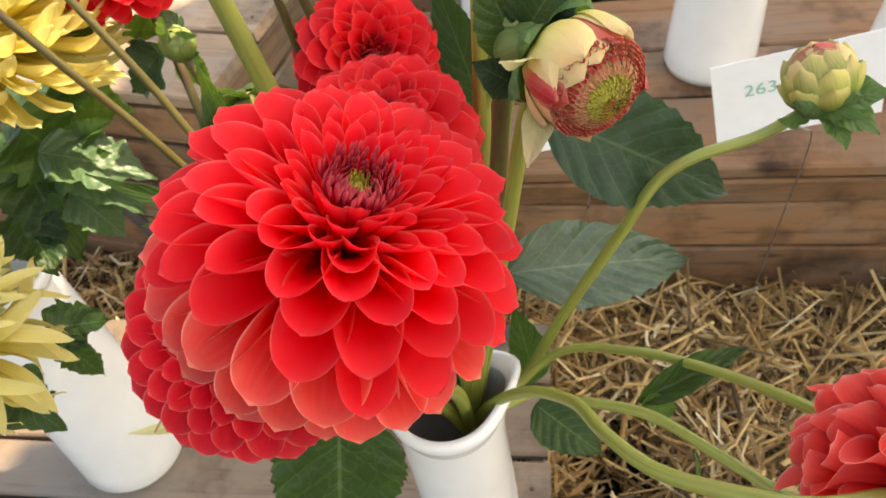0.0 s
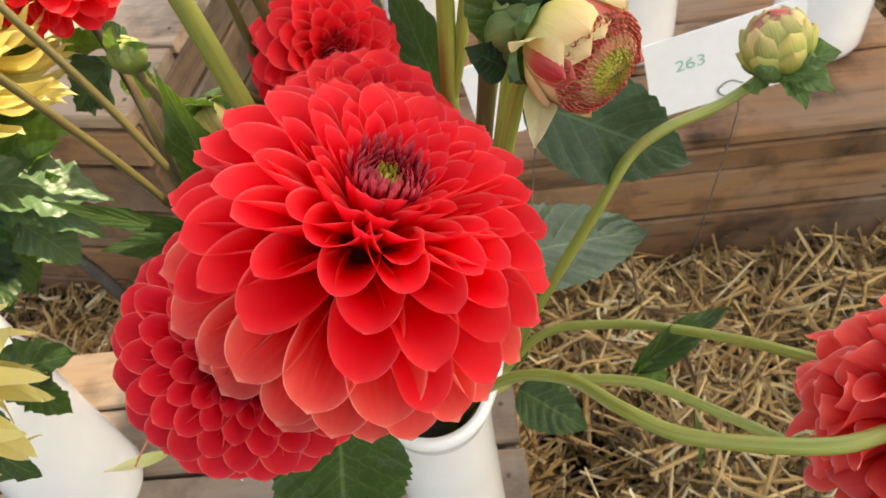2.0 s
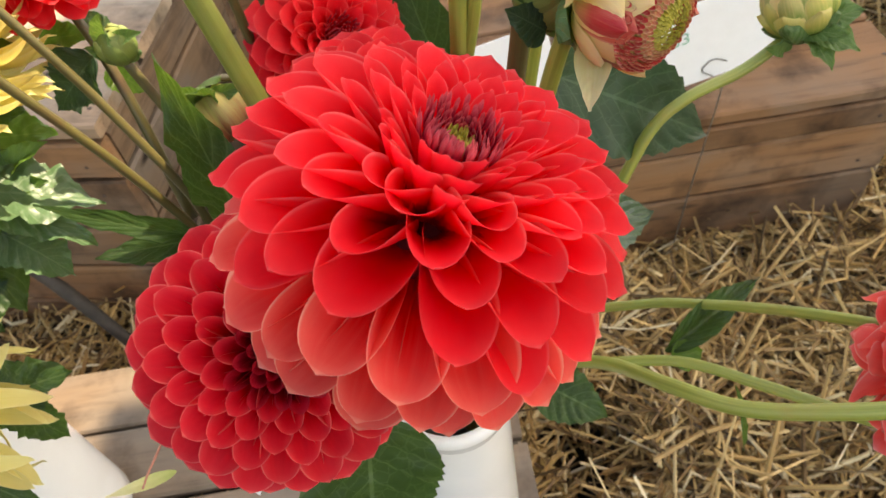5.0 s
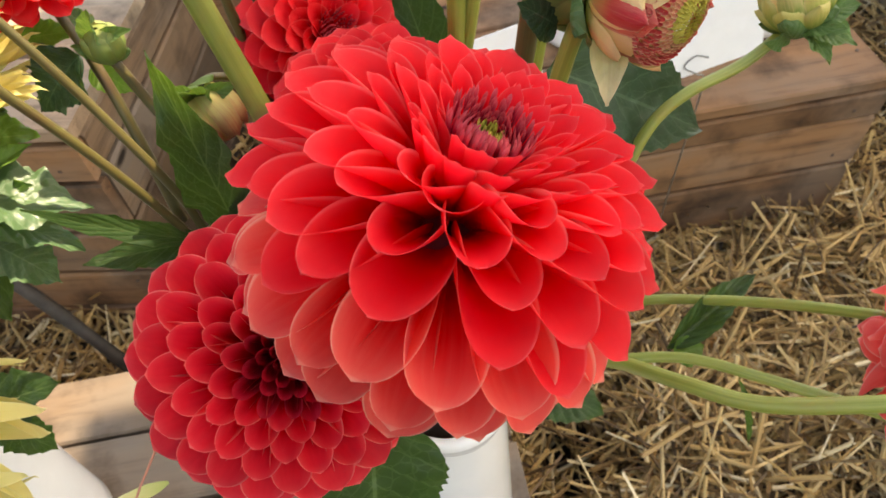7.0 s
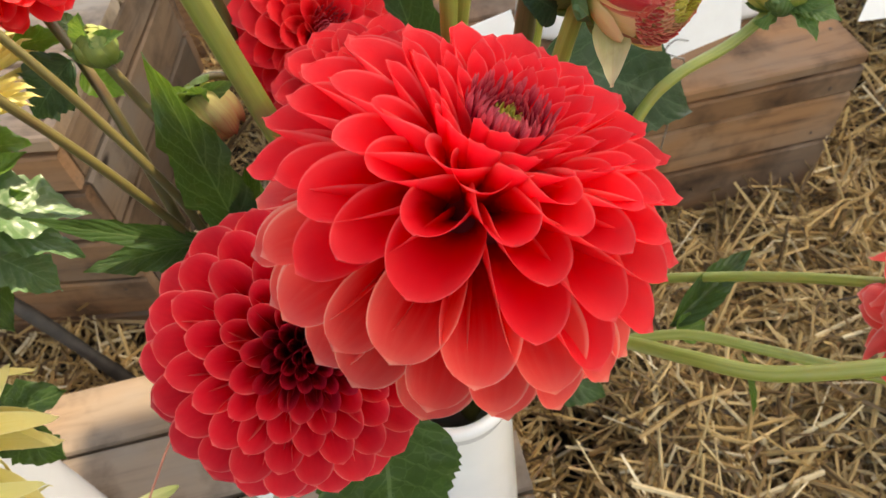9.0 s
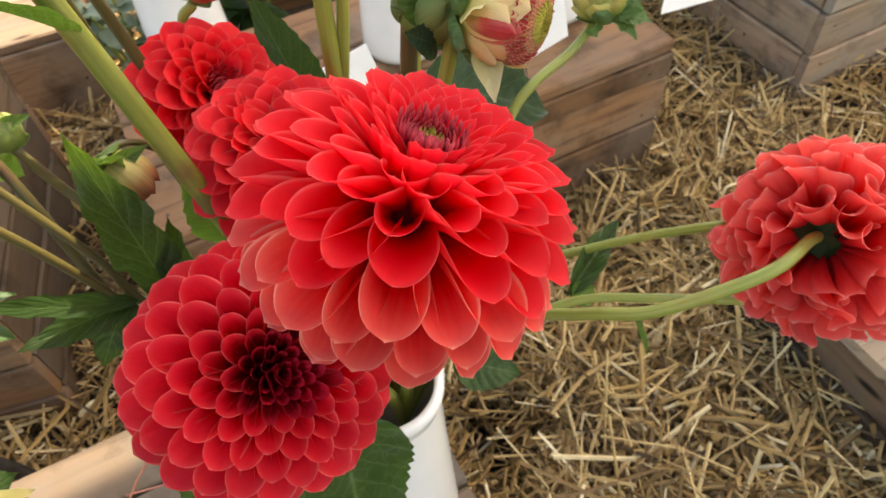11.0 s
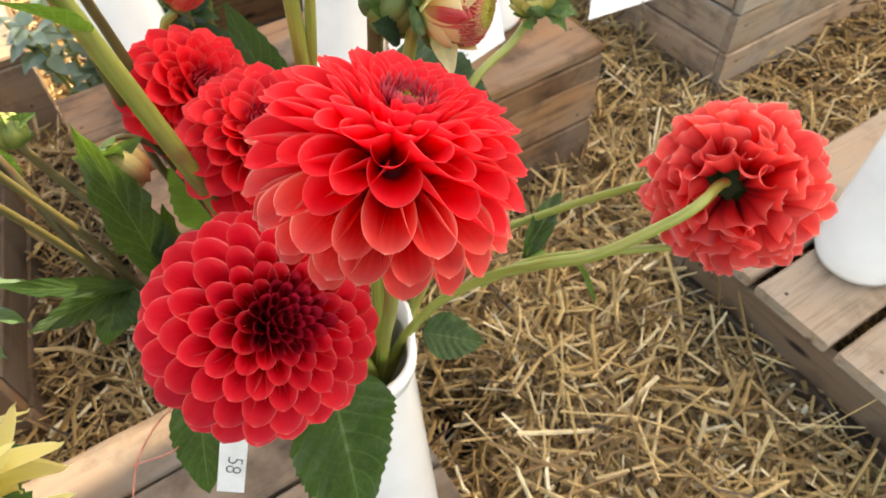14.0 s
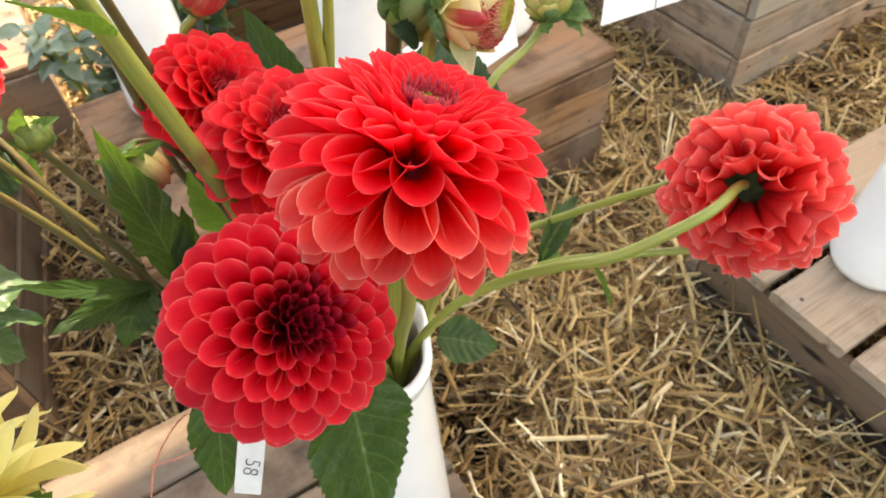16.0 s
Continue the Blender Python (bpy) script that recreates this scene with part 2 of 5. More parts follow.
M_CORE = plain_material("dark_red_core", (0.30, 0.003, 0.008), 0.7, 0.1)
M_BUD_GREEN = petal_material("green_bud_petal", (0.07, 0.17, 0.025), (0.24, 0.34, 0.055), (0.70, 0.55, 0.16), (0.6, 0.5, 0.2), (0.34, 0.34, 0.07), 0.25)
M_FLORET = petal_material("crimson_floret", (0.16, 0.001, 0.010), (0.46, 0.006, 0.034), (0.72, 0.10, 0.12), (0.72, 0.2, 0.2), (0.42, 0.004, 0.03), 0.25)
M_FLORET_Y = petal_material("green_floret", (0.18, 0.17, 0.015), (0.42, 0.38, 0.04), (0.64, 0.56, 0.10), (0.6, 0.6, 0.2), (0.34, 0.30, 0.03), 0.2)
M_YELLOW = petal_material("yellow_petal", (0.64, 0.52, 0.07), (0.76, 0.64, 0.14), (0.80, 0.71, 0.28), (0.82, 0.74, 0.36), (0.68, 0.56, 0.12), 0.4)
M_BUD_SKIN = petal_material("bud_petal", (0.50, 0.52, 0.08), (0.80, 0.67, 0.20), (0.85, 0.60, 0.30), (0.86, 0.74, 0.34), (0.80, 0.46, 0.20), 0.35)
M_BUD_CREAM = petal_material("cream_bud_petal", (0.06, 0.14, 0.025), (0.22, 0.30, 0.05), (0.76, 0.58, 0.22), (0.72, 0.56, 0.22), (0.30, 0.34, 0.07), 0.3, mid_at=0.62)
M_BUD_FLAME = petal_material("flame_bud_petal", (0.60, 0.50, 0.12), (0.72, 0.24, 0.11), (0.68, 0.06, 0.06), (0.8, 0.5, 0.3), (0.78, 0.50, 0.2), 0.3)
M_BUD_RED = petal_material("bud_red_petal", (0.50, 0.46, 0.14), (0.52, 0.05, 0.04), (0.46, 0.012, 0.02), (0.75, 0.42, 0.26), (0.66, 0.24, 0.12), 0.2)
M_BUD_TIP = petal_material("bud_floret", (0.62, 0.46, 0.14), (0.62, 0.10, 0.06), (0.56, 0.02, 0.03), (0.85, 0.5, 0.3), (0.5, 0.04, 0.03), 0.2, rim_at=0.8)
M_BUD_PALE = petal_material("pale_bud_floret", (0.55, 0.50, 0.12), (0.66, 0.42, 0.16), (0.62, 0.14, 0.09), (0.85, 0.6, 0.35), (0.6, 0.3, 0.1), 0.2, rim_at=0.8)
M_SEPAL = petal_material("pale_sepal", (0.40, 0.46, 0.12), (0.66, 0.62, 0.24), (0.76, 0.68, 0.38), (0.8, 0.7, 0.4), (0.6, 0.5, 0.2), 0.3)
M_SEPAL_G = leaf_material("green_sepal", (0.06, 0.13, 0.035), (0.13, 0.22, 0.07), (0.22, 0.30, 0.12))
M_LEAF = leaf_material("dark_leaf", (0.010, 0.030, 0.009), (0.024, 0.057, 0.018), (0.10, 0.155, 0.062))
M_LEAF_B = leaf_material("bluish_leaf", (0.008, 0.026, 0.014), (0.020, 0.050, 0.027), (0.060, 0.105, 0.060), 0.42, 0.12, 0.5)
M_LEAF_Q = leaf_material("quilted_leaf", (0.012, 0.034, 0.018), (0.028, 0.066, 0.034), (0.10, 0.155, 0.085), 0.36, 0.14, 1.0, 0.42)
M_LEAF_GREY = leaf_material("grey_green_leaf", (0.15, 0.20, 0.14), (0.26, 0.32, 0.23), (0.32, 0.38, 0.3), 0.35, 0.25)
M_LEAF_S = leaf_material("glossy_leaf", (0.05, 0.11, 0.045), (0.09, 0.17, 0.075), (0.16, 0.24, 0.13), 0.40, 0.25, 0.8, 0.55)
M_LEAF_L = leaf_material("fresh_leaf", (0.08, 0.17, 0.03), (0.15, 0.27, 0.06), (0.19, 0.31, 0.08), 0.24, 0.45)
M_LEAF_M = leaf_material("green_leaf", (0.035, 0.085, 0.018), (0.07, 0.15, 0.03), (0.13, 0.22, 0.07), 0.38, 0.35)
M_STEM = stem_material("green_stem", (0.19, 0.215, 0.032), (0.31, 0.325, 0.068), (0.28, 0.25, 0.055))
M_STEM_D = stem_material("deep_green_stem", (0.115, 0.14, 0.020), (0.21, 0.225, 0.042), (0.15, 0.070, 0.028))
M_STEM_R = stem_material("flushed_stem", (0.068, 0.060, 0.018), (0.11, 0.088, 0.028), (0.08, 0.036, 0.018))
M_BUD_LIME = petal_material("olive_bud_petal", (0.09, 0.16, 0.03), (0.15, 0.22, 0.045), (0.24, 0.30, 0.08), (0.3, 0.36, 0.13), (0.17, 0.17, 0.05), 0.25)
M_BUD_BLUSH = petal_material("blushed_bud_petal", (0.46, 0.48, 0.12), (0.66, 0.56, 0.20), (0.42, 0.06, 0.05), (0.6, 0.28, 0.14), (0.56, 0.28, 0.10), 0.25, mid_at=0.48)
M_WOOD = wood_material("weathered_wood", (0.235, 0.118, 0.055), (0.040, 0.017, 0.008), (0.22, 0.16, 0.115), 0.32)
M_WOOD_L = wood_material("pale_wood", (0.205, 0.140, 0.090), (0.075, 0.046, 0.028), (0.205, 0.172, 0.138), 0.45)
M_WOOD_P = wood_material("light_wood", (0.42, 0.30, 0.195), (0.19, 0.115, 0.066), (0.38, 0.32, 0.25), 0.35)
# dark board tone; on the left crate's flank it stands in for shade
M_WOOD_D = wood_material("dark_and_shaded_wood", (0.125, 0.078, 0.046), (0.035, 0.019, 0.011), (0.12, 0.095, 0.075), 0.4)
M_WOOD_T = wood_material("worn_wood", (0.29, 0.20, 0.13), (0.10, 0.06, 0.035), (0.26, 0.215, 0.17), 0.4)
M_WOOD_G = wood_material("grey_wood", (0.36, 0.24, 0.152), (0.055, 0.034, 0.020), (0.31, 0.262, 0.205), 0.45)
M_CERAMIC = plain_material("white_glaze", (0.83, 0.81, 0.775), 0.16, 0.03, 18.0, 0.05, 0.0, 0.3)
M_CARD = plain_material("white_card", (0.93, 0.93, 0.92), 0.45, 0.015, 60.0)
M_TAG = plain_material("off_white_paper", (0.70, 0.68, 0.63), 0.6, 0.05, 90.0, 0.1)
M_INK = plain_material("green_ink", (0.28, 0.58, 0.42), 0.6)
M_PEN = plain_material("black_ink", (0.02, 0.02, 0.02), 0.5)
M_WIRE = plain_material("steel_wire", (0.30, 0.29, 0.27), 0.4, 0.2, 200.0, 0, 0.8)
M_COPPER = plain_material("copper_wire", (0.65, 0.25, 0.17), 0.35, 0.1, 200.0, 0, 0.7)
M_NAIL = plain_material("rusty_nail", (0.12, 0.08, 0.06), 0.6, 0.3, 500.0, 0.2, 0.6)


def straw_material():
    k = Nodes("dry_straw")
    geo = k.n("NewGeometry")
    c = k.ramp(geo.outputs["Random Per Island"], [(0.0, (0.050, 0.027, 0.010)), (0.22, (0.205, 0.114, 0.040)), (0.52, (0.425, 0.265, 0.095)), (0.84, (0.62, 0.425, 0.18)), (1.0, (0.78, 0.66, 0.42))])
    nz = k.noise(k.n("TexCoord").outputs["Object"], 60.0, 4.0)
    c = k.mix(k.ramp(nz, [(0.45, (0, 0, 0)), (0.75, (0.5,) * 3)]), c, (0.20, 0.12, 0.06))
    k.l(c, k.b.inputs["Base Color"])
    k.b.inputs["Roughness"].default_value = 0.5
    k.b.inputs["Specular IOR Level"].default_value = 0.35
    return k.mat


def ground_material():
    k = Nodes("straw_litter")
    ob = k.n("TexCoord").outputs["Object"]
    a = k.noise(k.stretch(ob, 60, 60, 60), 1.0, 8.0, 0.7)
    b = k.noise(ob, 3.0, 4.0)
    c = k.ramp(a, [(0.3, (0.015, 0.010, 0.006)), (0.55, (0.05, 0.032, 0.016)), (0.8, (0.13, 0.085, 0.04))])
    c = k.mix(k.math("MULTIPLY", b, 0.5), c, (0.08, 0.05, 0.03))
    k.l(c, k.b.inputs["Base Color"])
    k.b.inputs["Roughness"].default_value = 0.9
    k.bump(a, 1.0, 0.01)
    return k.mat


M_STRAW = straw_material()
M_GROUND = ground_material()

def shade_cloth_material():
    k = Nodes("shade_cloth")
    nz = k.noise(k.n("TexCoord").outputs["Object"], 6.0, 4.0)
    c = k.ramp(nz, [(0.3, (0.78, 0.77, 0.74)), (0.7, (0.84, 0.83, 0.80))])
    k.l(c, k.b.inputs["Base Color"])
    k.b.inputs["Roughness"].default_value = 0.9
    k.thin(c, 0.8)
    return k.mat


# ---- unseen canopy added as shade; sunlight falls past its rear edge and one flank ----
SHADE_CLOTH_Z = 2.4
# its free edge, cut for sun patches: y, x from rear to front
SHADE_CLOTH_EDGE = [(2.22, 1.56), (1.83, 1.25), (1.57, 1.04), (1.41, 1.06), (1.38, 1.27), (1.355, 1.29), (1.345, 1.52), (1.305, 1.53), (1.295, 1.28), (1.20, 1.27), (1.17, 1.12), (1.08, 1.13), (0.98, 1.24), (0.94, 1.22), (0.91, 1.08), (0.5, 1.08), (-0.4, 1.08), (-1.3, 1.08), (-2.2, 1.08)]
_cv, _cf = [], []
for j, (y, x0) in enumerate(SHADE_CLOTH_EDGE):
    for i in range(13):
        _cv.append((x0 + (7.2 - x0) * i / 12, y, SHADE_CLOTH_Z + 0.05 * math.sin(i * 1.3) * math.sin(j * 0.9) * (0 < i < 12)))
for j in range(len(SHADE_CLOTH_EDGE) - 1):
    for i in range(12):
        _cf.append((j * 13 + i, (j + 1) * 13 + i, (j + 1) * 13 + i + 1, j * 13 + i + 1))
canopy = new("canopy", mesh("canopy", _cv, _cf))
canopy.data.materials.append(shade_cloth_material())
tagged(canopy, "unseen white cloth added overhead to shade the display", "canopy", kind="structure")
# poles added only to carry the unseen canopy
for px_, py_ in ((1.5, 2.06), (7.18, 2.06), (1.10, -2.18), (7.18, -2.18)):
    part("pole", tube([(px_, py_, -0.1), (px_, py_, 1.2), (px_, py_, SHADE_CLOTH_Z + 0.01)], 0.03, 0.03, 10), M_WOOD_P, canopy)


# ---- ground ----
def ground_height(x, y):
    z = -0.03 + 0.025 * noise.noise(Vector((x * 4, y * 4, 1.3)))
    d = math.hypot((x - 0.212) / 0.062, (y - 0.415) / 0.095)
    z -= 0.17 * math.exp(-d ** 2)
    return z


def grid_axis(lo, hi, fine_lo, fine_hi, n):
    core = list(np.linspace(fine_lo, fine_hi, n))
    return [lo, lo / 8 - 1, fine_lo - 1.0] + core + [fine_hi + 1.0, hi / 8 + 1, hi]


def build_ground():
    xs = grid_axis(-400, 400, -1.2, 2.4, 90)
    ys = grid_axis(-400, 400, -0.6, 3.0, 90)
    verts = [(x, y, ground_height(x, y) if abs(x) < 4 and abs(y) < 4 else -0.03) for y in ys for x in xs]
    w = len(xs)
    faces = [(j * w + i, j * w + i + 1, (j + 1) * w + i + 1, (j + 1) * w + i) for j in range(len(ys) - 1) for i in range(w - 1)]
    me = mesh("ground", verts, faces)
    me.materials.append(M_GROUND)
    return tagged(new("ground", me), "brown earth littered with broken dry straw", "ground", kind="structure")


build_ground()


def build_straw(n, xr, yr, seed, label, thick=1.0, lift=0.0):
    r = random.Random(seed)
    verts, faces = [], []
    for _ in range(n):
        x, y = r.uniform(*xr), r.uniform(*yr)
        if math.hypot((x - 0.212) / 0.055, (y - 0.415) / 0.085) < 1.0 and r.random() < 0.82:
            continue
        ln = r.choice((0.025, 0.05, 0.08, 0.12, 0.17)) * r.uniform(0.7, 1.25)
        wd = r.choice((0.0011, 0.0016, 0.0021, 0.0028)) * r.uniform(0.8, 1.2) * thick
        # stalks lie in loose swathes
        a = 5.0 * noise.noise(Vector((x * 7, y * 7, 4.0))) + r.gauss(0, 0.8) if r.random() < 0.7 else r.uniform(0, math.tau)
        el = r.gauss(0.0, 0.36)
        top = 0.042 + 0.034 * noise.noise(Vector((x * 14, y * 14, 9.0)))
        p = Vector((x, y, ground_height(x, y) + lift + r.uniform(0, top)))
        d = Vector((math.cos(a) * math.cos(el), math.sin(a) * math.cos(el), math.sin(el)))
        side = d.cross(Vector((r.gauss(0, 0.4), r.gauss(0, 0.4), 1))).normalized()
        up = side.cross(d)
        bend = r.gauss(0, 0.12) * ln
        kink = r.random() < 0.18
        b = len(verts)
        for s in (-0.5, 0.0, 0.5):
            c = p + d * (ln * s) + up * (-bend * (s * 2) ** 2 + (0.25 * ln * abs(s) * -1 if kink else 0)) + side * (bend * (s * 2) ** 2 * 1.5)
            verts += [c - side * wd, c + up * wd * 0.9, c + side * wd]
        for q in (0, 3):
            for i in range(3):
                j = (i + 1) % 3
                faces.append((b + q + i, b + q + j, b + q + 3 + j, b + q + 3 + i))
    me = mesh("straw", verts, faces, None, False)
    me.materials.append(M_STRAW)
    return tagged(new("loose_straw", me), label, "straw", kind="stuff")


build_straw(14500, (0.1, 0.95), (0.02, 0.75), 3, "golden loose straw scattered thickly over the ground", 1.0)
build_straw(900, (0.16, 0.75), (0.10, 0.62), 8, "long bent straw stalks lying on top of the litter", 1.0, 0.036)
build_straw(10500, (0.6, 1.9), (0.3, 1.6), 4, "golden loose straw between the wooden crates", 1.05)
build_straw(10500, (-0.9, 0.15), (0.45, 1.9), 5, "golden loose straw behind the low bench", 1.05)

# ---- crates and boards ----
def plank_mesh(lx, ly, lz, seed, uneven=0.0012):
    """A sawn board, lengthwise along x, with worn edges and a slight warp."""
    r = random.Random(seed)
    nx = max(4, int(lx / 0.05))
    c = min(0.003, lz * 0.25, ly * 0.25)
    prof = [(-ly / 2 + c, -lz / 2), (ly / 2 - c, -lz / 2), (ly / 2, -lz / 2 + c), (ly / 2, lz / 2 - c), (ly / 2 - c, lz / 2), (-ly / 2 + c, lz / 2), (-ly / 2, lz / 2 - c), (-ly / 2, -lz / 2 + c)]
    verts, faces = [], []
    o = r.uniform(0, 99)
    for i in range(nx + 1):
        x = -lx / 2 + lx * i / nx
        for j, (y, z) in enumerate(prof):
            e = uneven * noise.noise(Vector((x * 18 + o, j * 3.7, o)))
            verts.append((x, y + e, z + e * 0.8))
    k = len(prof)
    for i in range(nx):
        for j in range(k):
            j2 = (j + 1) % k
            faces.append((i * k + j, (i + 1) * k + j, (i + 1) * k + j2, i * k + j2))
    faces.append(tuple(range(k)))
    faces.append(tuple(nx * k + j for j in range(k))[::-1])
    return mesh("plank", verts, faces, None, False)




def nail_mesh():
    bm = bmesh.new()
    bmesh.ops.create_cone(bm, cap_ends=True, segments=10, radius1=0.0028, radius2=0.0022, depth=0.0012)
    me = bpy.data.meshes.new("nail")
    bm.to_mesh(me)
    bm.free()
    return me


NAIL = nail_mesh()


def crate(label, x0, x1, y0, y1, z0, z1, rows, tops, mat, seed, group="", side_mat=None, top_mat=None, gap=0.004, yaw=0.0):
    """A box of boards. rows: heights of the joints between side boards; tops: places in y of the joints between top boards."""
    th = 0.018
    e = empty("wooden_crate", ((x0 + x1) / 2, (y0 + y1) / 2, z0), label, "crate", group)
    o = Vector(e.location)
    r = random.Random(seed)
    side_mat, top_mat = side_mat or mat, top_mat or mat
    zs = [z0, *rows, z1 - th]
    ys = [y0, *tops, y1]
    xc, yc = (x0 + x1) / 2, (y0 + y1) / 2
    for a, b in zip(zs, zs[1:]):
        zc, rh = (a + b) / 2, b - a
        for y, sg in ((y0 + th / 2, -1), (y1 - th / 2, 1)):
            p = part("plank", plank_mesh(x1 - x0 + r.uniform(-0.003, 0.003), th, rh - gap, r.random()), mat, e, "", pose(*(Vector((xc, y + r.uniform(-0.0015, 0.0015), zc)) - o), r.uniform(-0.5, 0.5), 0, 0))
            for xe in (x0 + 0.03, x1 - 0.03):
                part("nail", NAIL, M_NAIL, p, "", pose(xe - xc + r.uniform(-0.008, 0.008), sg * (th / 2 + 0.0004), r.uniform(-0.3, 0.3) * rh, 90, 0, 0))
        for x in (x0 + th / 2, x1 - th / 2):
            part("plank", plank_mesh(y1 - y0 - 2 * th - 0.004, th, rh - gap, r.random()), side_mat, e, "", pose(*(Vector((x, yc, zc)) - o), 0, 0, 90))
    for a, b in zip(ys, ys[1:]):
        yb, tw = (a + b) / 2, b - a
        p = part("plank", plank_mesh(x1 - x0 + 0.006 + r.uniform(-0.004, 0.004), tw - gap, th, r.random()), top_mat, e, "", pose(*(Vector((xc, yb, z1 - th / 2 + r.uniform(-0.001, 0.001))) - o), 0, 0, r.uniform(-0.2, 0.2)))
        for xe in (x0 + 0.015, x1 - 0.015):
            part("nail", NAIL, M_NAIL, p, "", pose(xe - xc, r.uniform(-0.25, 0.25) * tw, th / 2 + 0.0005))
    if yaw:
        foot = Matrix.Translation((x1, y0, 0))
        e.matrix_basis = foot @ Matrix.Rotation(radians(yaw), 4, "Z") @ foot.inverted() @ Matrix.Translation(o)
    return e


CR = "display crates"
crate("brown weathered board crate carrying white vases", -0.056, 0.686, 0.696, 1.06, -0.07, 0.232, (0.0, 0.088, 0.172), (0.83, 0.93), M_WOOD, 11, CR)
# its side boards take the dark tone, shade put into their colour
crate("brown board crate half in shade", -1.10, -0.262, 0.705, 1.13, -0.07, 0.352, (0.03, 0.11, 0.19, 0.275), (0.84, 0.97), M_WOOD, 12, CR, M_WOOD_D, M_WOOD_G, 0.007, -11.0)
crate("tall greyish board crate standing on straw", 1.02, 1.9, 0.697, 1.25, -0.07, 0.32, (0.0, 0.075, 0.155, 0.24), (0.85, 1.0, 1.12), M_WOOD_G, 13, CR, None, None, 0.006)
crate("low pale board bench under the vase", -0.85, 0.134, -0.3, 0.564, -0.07, 0.112, (0.03,), (-0.15, 0.0, 0.12, 0.235, 0.322, 0.392, 0.48), M_WOOD_G, 14, CR, None, M_WOOD_L, 0.005)
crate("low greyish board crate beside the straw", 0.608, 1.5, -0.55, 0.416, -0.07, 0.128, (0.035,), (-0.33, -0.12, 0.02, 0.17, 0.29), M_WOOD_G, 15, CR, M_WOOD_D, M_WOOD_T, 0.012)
crate("grey board crate in the back row", -1.0, -0.08, 1.36, 1.8, -0.07, 0.155, (), (1.5, 1.65), M_WOOD_T, 16, CR)
crate("brown board crate in the back row", 0.25, 1.3, 1.5, 1.95, -0.07, 0.30, (0.05, 0.16), (1.65, 1.8), M_WOOD, 17, CR)

# ---- vases ----
def vase_mesh(h, r_rim, r_neck, r_base, spout=0.0):
    """A thick-walled glazed jar: rolled rim, slim neck, body swelling to a rounded foot."""
    t = 0.004
    prof = [(0.0, 0.001), (r_base * 0.7, 0.0), (r_base * 0.93, 0.003), (r_base, 0.014)]
    for i in range(1, 13):
        s = i / 12
        prof.append((r_base + (r_neck - r_base) * (s ** 0.9), 0.014 + (h - 0.034) * s))
    prof += [(r_neck + 0.001, h - 0.016), (r_rim - 0.001, h - 0.011), (r_rim + 0.001, h - 0.005), (r_rim - 0.001, h), (r_rim - 0.005, h + 0.001), (r_neck - t, h - 0.010)]
    for i in range(1, 8):
        s = i / 7
        prof.append((r_neck - t + (r_base - r_neck) * s * 0.9, h - 0.02 - (h - 0.05) * s))
    prof.append((0.0, 0.03))
    n = 48
    verts, faces = [], []
    for r, z in prof:
        for k in range(n):
            a = math.tau * k / n
            top = max(0.0, (z - (h - 0.05)) / 0.05)
            w = spout * top ** 2 * max(0.0, math.cos(a)) ** 8
            verts.append(((r + w) * math.cos(a), (r + w * 0.2) * math.sin(a), z + w * 0.35))
    for i in range(len(prof) - 1):
        for k in range(n):
            k2 = (k + 1) % n
            faces.append((i * n + k, i * n + k2, (i + 1) * n + k2, (i + 1) * n + k))
    return mesh("vase", verts, faces)


def rim_mesh(me, h):
    """Splits the rolled rim off a vase mesh."""
    bm = bmesh.new()
    bm.from_mesh(me)
    low_ = [f for f in bm.faces if f.calc_center_median().z < h - 0.019]
    bmesh.ops.delete(bm, geom=low_, context="FACES")
    rim = bpy.data.meshes.new("rim")
    bm.to_mesh(rim)
    bm.free()
    bm = bmesh.new()
    bm.from_mesh(me)
    high = [f for f in bm.faces if f.calc_center_median().z >= h - 0.019]
    bmesh.ops.delete(bm, geom=high, context="FACES")
    bm.to_mesh(me)
    bm.free()
    for d in (me, rim):
        d.materials.append(M_CERAMIC)
    return me, rim


V_TALL = rim_mesh(vase_mesh(0.325, 0.0375, 0.0350, 0.043, 0.015), 0.325)
V_WIDE = rim_mesh(vase_mesh(0.34, 0.048, 0.042, 0.058), 0.34)


def vase(me, x, y, z, label, lean=(0, 0), spin=0, group="vases"):
    e = empty("vase", (x, y, z), label, "vase", group)
    e.matrix_basis = pose(x, y, z, lean[0], lean[1], spin)
    part("body", me[0], None, e)
    part("rim", me[1], None, e)
    return e


vase(V_TALL, 0.072, 0.298, 0.113, "glossy white ceramic vase with a pouring lip on the bench", (0, 0), 24)
vase(V_WIDE, 0.348, 0.895, 0.233, "glossy white ceramic vase on the brown crate")
vase(V_WIDE, 0.580, 0.860, 0.233, "glossy white ceramic vase near the crate end")
vase(V_WIDE, 0.072, 0.985, 0.233, "glossy white ceramic vase on the brown crate")
vase(V_WIDE, 0.748, 0.245, 0.129, "glossy white ceramic vase on the low greyish crate")
vase(V_WIDE, -0.335, 0.385, 0.113, "glossy white ceramic vase holding yellow dahlias", (0, 7))

